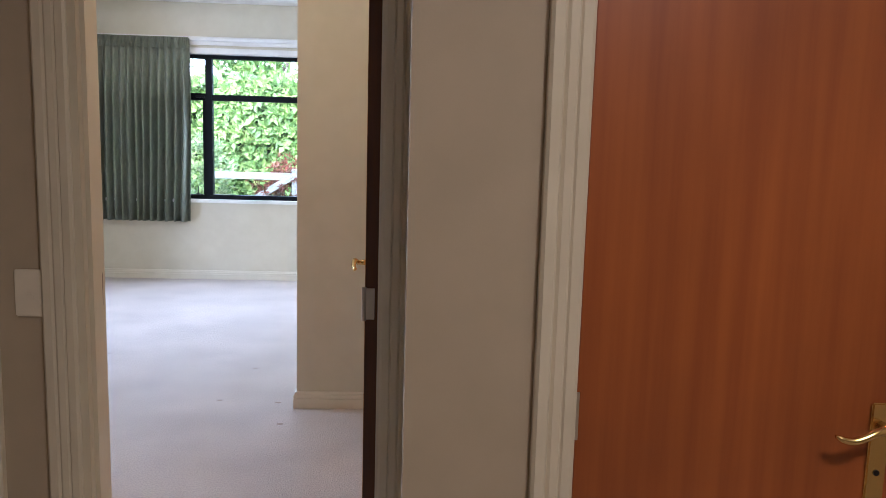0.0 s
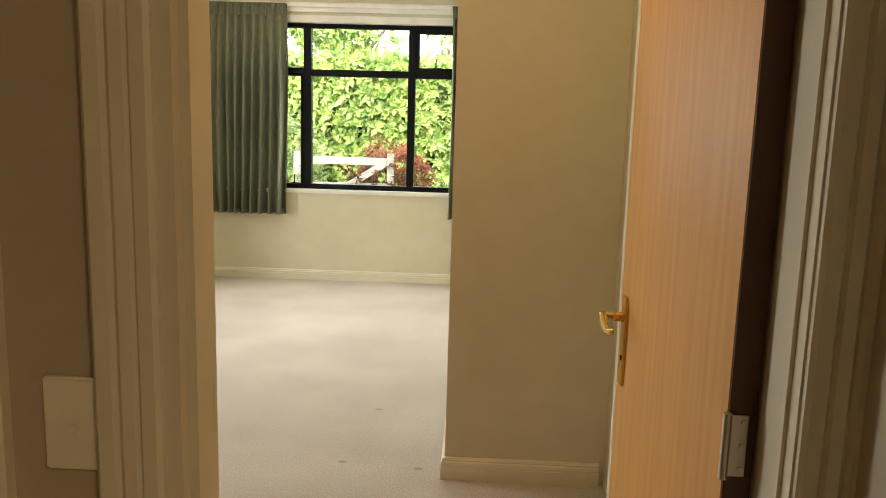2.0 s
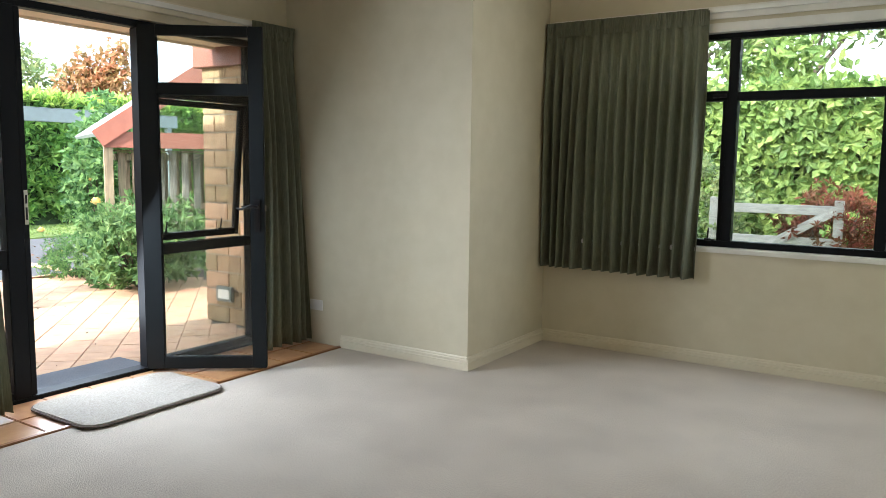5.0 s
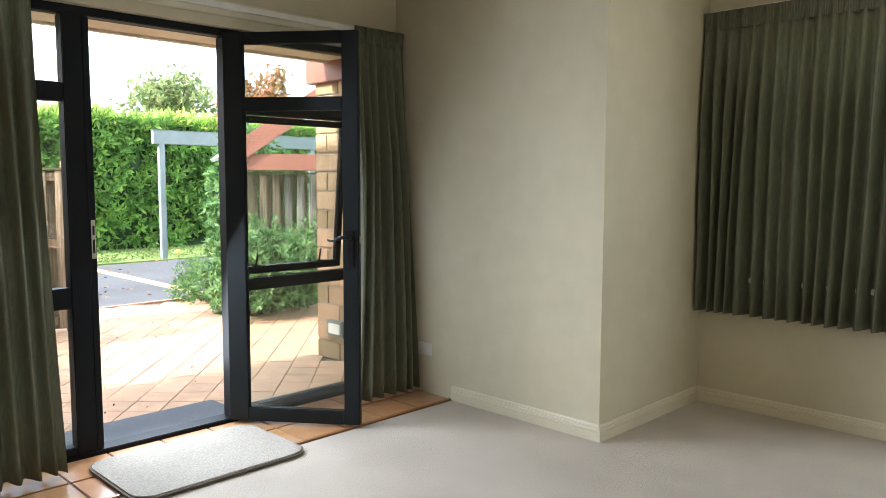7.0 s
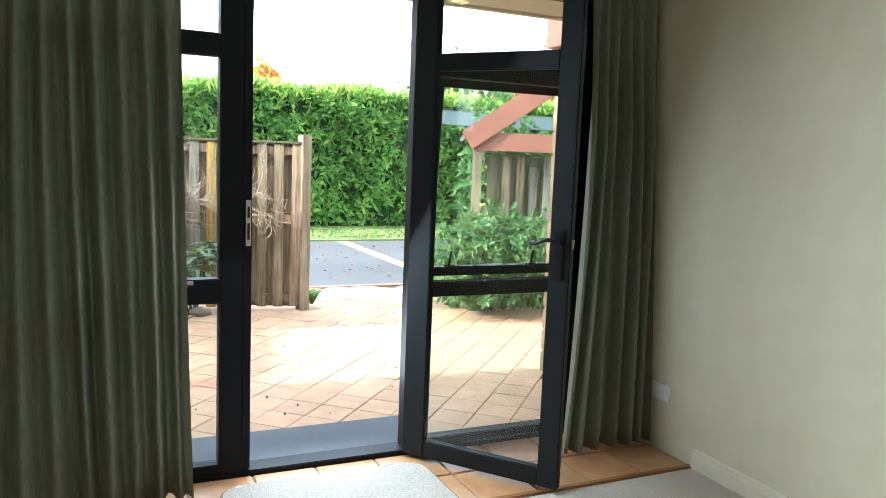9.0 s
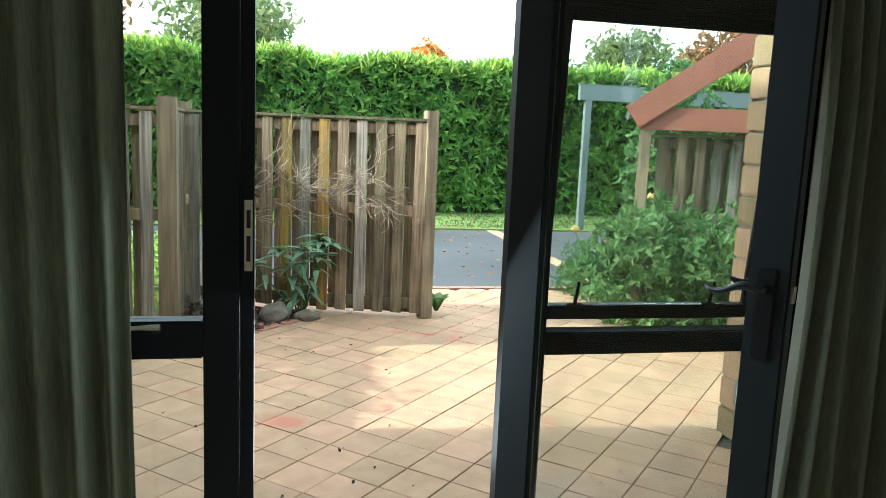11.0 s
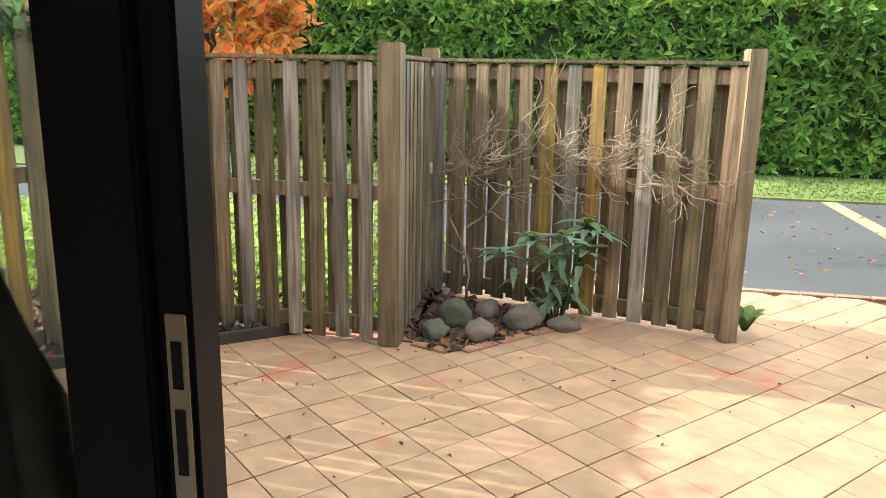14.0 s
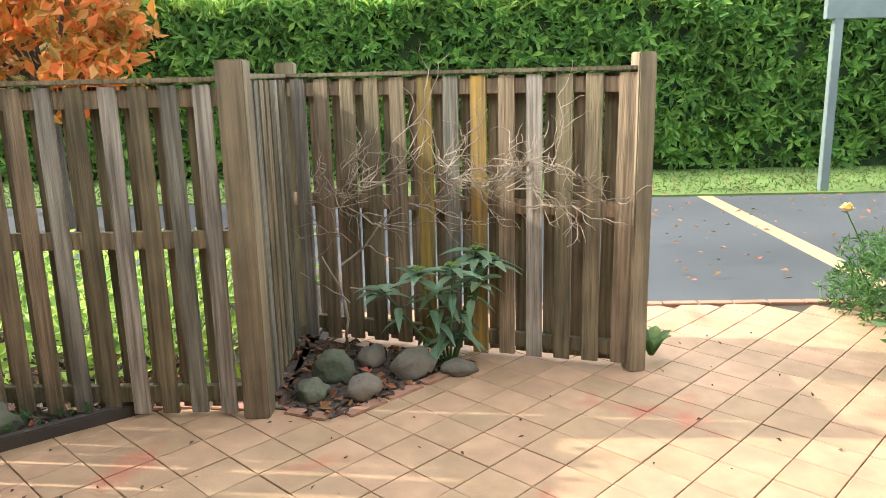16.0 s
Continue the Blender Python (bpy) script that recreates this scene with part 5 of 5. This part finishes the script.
vb = thing("wall_vent", "grey plastic vent box on the brick wall", "vent", (-5.83, WING_Y - 0.012, 0.16))
bm = bmesh.new()
box(bm, -0.10, 0.10, -0.03, 0.0, -0.065, 0.065, bevel=0.008)
part("cover", bm, M_GREY, vb)
bm = bmesh.new()
box(bm, -0.07, 0.07, -0.034, -0.028, -0.04, 0.04, bevel=0.003)
part("lens", bm, M_PLATEW, vb, "pale square front")
bmx = thing("corbel_board", "red-brown board capping the brick wall", "fascia", (WING_X - 0.05, WING_Y - 0.06, 2.05), kind="structure")
bm = bmesh.new()
box(bm, 0, 1.1, 0, 0.3, 0, 0.2, bevel=0.004)
part("board", bm, M_FASCIA, bmx)
rm = thing("outdoor_mat", "grey rubber ramp mat outside the glazed doors", "door mat", (-5.22, 5.0, PZ + 0.004), 90)
part("sheet", rounded_slab(1.15, 0.42, 0.02, 0.0, 0.03), M_RUBBER, rm)

# ---- garden beyond the bedroom window ----
tagged(bpart("garden_lawn", [(-12, 10, 7.9, 40, -0.3, -0.19)], M_GRASS), "grass beyond the bedroom window", "lawn", kind="structure")
bank = thing("hedge_bank", "high leafy green hedge beyond the bedroom window", "hedge", (0, 13.2, -0.2))
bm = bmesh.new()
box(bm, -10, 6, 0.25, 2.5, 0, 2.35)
part("core", bm, M_INNER_SHADE, bank)
n = 5200
bx = RNG.uniform(-6.5, 2.5, n); bz = RNG.uniform(0.0, 2.55, n)
by = 0.15 * np.sin(bx * 1.7 + bz) + RNG.uniform(-0.18, 0.14, n)
whorls("foliage", np.stack([bx, by, bz], 1), np.tile([0, -1.0, 0.1], (n, 1)), 0.15, M_BANK, bank, 6, 0.5, 1.05, 0.3)
for i, (x, y, h, r, m) in enumerate(((-6.0, 18, 6.5, 2.2, M_FAR), (-3.5, 19, 5.6, 2.0, M_BANK), (-0.5, 20, 6.0, 2.2, M_FAR), (2.6, 18, 6.0, 2.4, M_FAR))):
    tree("tree", "leafy tree behind the garden hedge", x, y, h, r, m, 2600, 0.22, 30 + i, 0.15)
shrub("maple_shrub", "low maroon-leaved maple beyond the window", (-1.72, 11.7, 0.66), (0.55, 0.5, 0.42), 500, 0.09, M_MAPLE, 0.3)
shrub("shrub", "pale flowering shrub beyond the window", (-3.3, 11.8, 0.6), (0.7, 0.5, 0.8), 500, 0.09, M_FAR, 0.4)
gt_ = thing("garden_gate", "weathered grey timber gate with a diagonal brace", "gate", (-2.98, 11.3, -0.07))
for b in ((0, 0.09, 0, 0.06, -0.12, 1.02), (1.25, 1.34, 0, 0.06, -0.12, 1.02)):
    bm = bmesh.new(); box(bm, *b, bevel=0.004); part("post", bm, M_GATE, gt_)
for z in (0.12, 0.52, 0.86):
    bm = bmesh.new(); box(bm, 0.09, 1.25, 0.01, 0.05, z, z + 0.1, bevel=0.004); part("rail", bm, M_GATE, gt_)
bm = bmesh.new()
box(bm, 0, 1.35, -0.03, 0.0, -0.045, 0.045, bevel=0.004)
o = part("brace", bm, M_GATE, gt_)
o.matrix_basis = pose(0.12, 0.005, 0.2, 0, -32, 0)

# ---- bricks of the wing wall ----
src = None
for row in range(16):
    z = -0.095 + row * 0.147
    for face, length in (("s", 1.1), ("w", 0.22)):
        k = 0
        x = -0.145 * (row % 2) if face == "s" else 0.0
        while x < length - 0.02:
            x0, x1 = max(x, 0.0), min(x + 0.29, length)
            if x1 - x0 > 0.05 and (face == "s" or row % 2):
                w = x1 - x0 - 0.010
                if src is None:
                    bm = bmesh.new()
                    box(bm, -0.5, 0.5, -0.014, 0.0, 0, 0.136, bevel=0.005)
                    src = bpy.data.meshes.new("brick")
                    bm.to_mesh(src); bm.free()
                    src.materials.append(M_BRICK)
                o = new("brick", src)
                o.parent = wing
                if face == "s":
                    o.matrix_basis = Matrix.Translation((WING_X + (x0 + x1) / 2, WING_Y + 0.006, z)) @ Matrix.Diagonal((w, 1, 1, 1))
                else:
                    o.matrix_basis = pose(WING_X + 0.006, WING_Y + (x0 + x1) / 2, z, 0, 0, -90) @ Matrix.Diagonal((w, 1, 1, 1))
            x += 0.29

# ---- clay pavers, laid at 45 degrees ----
T = 0.209
TURN = 2.6                     # the rows stand a little off the diagonal
CT, ST = math.cos(radians(TURN + 45)), math.sin(radians(TURN + 45))
cells = []
for i in range(-60, 60):
    for j in range(-60, 60):
        u, v = (i + 0.5) * T + 0.105, (j + 0.5) * T + 0.068
        x, y = -7.0 + u * CT - v * ST, 4.5 + u * ST + v * CT
        if -9.45 < x < DOOR_X - 0.25 and 1.3 < y < 8.4 and not in_long_bed(x, y, 0.1) and not in_tri(x, y, 0.13) and not (x > WING_X - 0.05 and y > WING_Y - 0.03) and not (x < -8.05 and y < 4.15):
            cells.append((abs(x + 7.0) * 0.8 + abs(y - 4.7), x, y))
cells.sort()
bm = bmesh.new()
h = T / 2 - 0.0022
lo = [bm.verts.new((a * h, b * h, -0.02)) for a, b in ((-1, -1), (1, -1), (1, 1), (-1, 1))]
mi = [bm.verts.new((a * h, b * h, -0.002)) for a, b in ((-1, -1), (1, -1), (1, 1), (-1, 1))]
hi = [bm.verts.new((a * (h - 0.002), b * (h - 0.002), 0)) for a, b in ((-1, -1), (1, -1), (1, 1), (-1, 1))]
bm.faces.new(hi)
for a, b in ((lo, mi), (mi, hi)):
    for k in range(4):
        bm.faces.new((a[k], a[(k + 1) % 4], b[(k + 1) % 4], b[k]))
pm = bpy.data.meshes.new("paver")
bm.to_mesh(pm); bm.free()
pm.materials.append(M_PAVER)
base_v = np.array([v.co[:] for v in pm.vertices])
base_f = [tuple(p.vertices) for p in pm.polygons]
rr = random.Random(4)
vs, fs = [], []
c45 = np.array([[CT, -ST, 0], [ST, CT, 0], [0, 0, 1]])
for k, (dist, x, y) in enumerate(cells):
    dz = rr.uniform(-0.0015, 0.0015)
    if k < 290:
        o = new("paver", pm)
        o.parent = patio
        o.matrix_basis = pose(x, y, PZ + dz, rr.uniform(-0.25, 0.25), rr.uniform(-0.25, 0.25), 45 + TURN)
    else:
        q = len(vs)
        vs += (base_v @ c45.T + [x, y, PZ + dz]).tolist()
        fs += [tuple(q + i for i in f) for f in base_f]
tagged(arrmesh("pavers_rest", vs, fs, M_PAVERJ, patio), kind="stuff")
# border course along the drive
for k in range(16):
    o = new("brick", EDGE_BRICK)
    o.parent = patio
    o.matrix_basis = pose(-9.52, 5.0 + 0.225 * k, PZ + 0.0, 0, 0, 90)
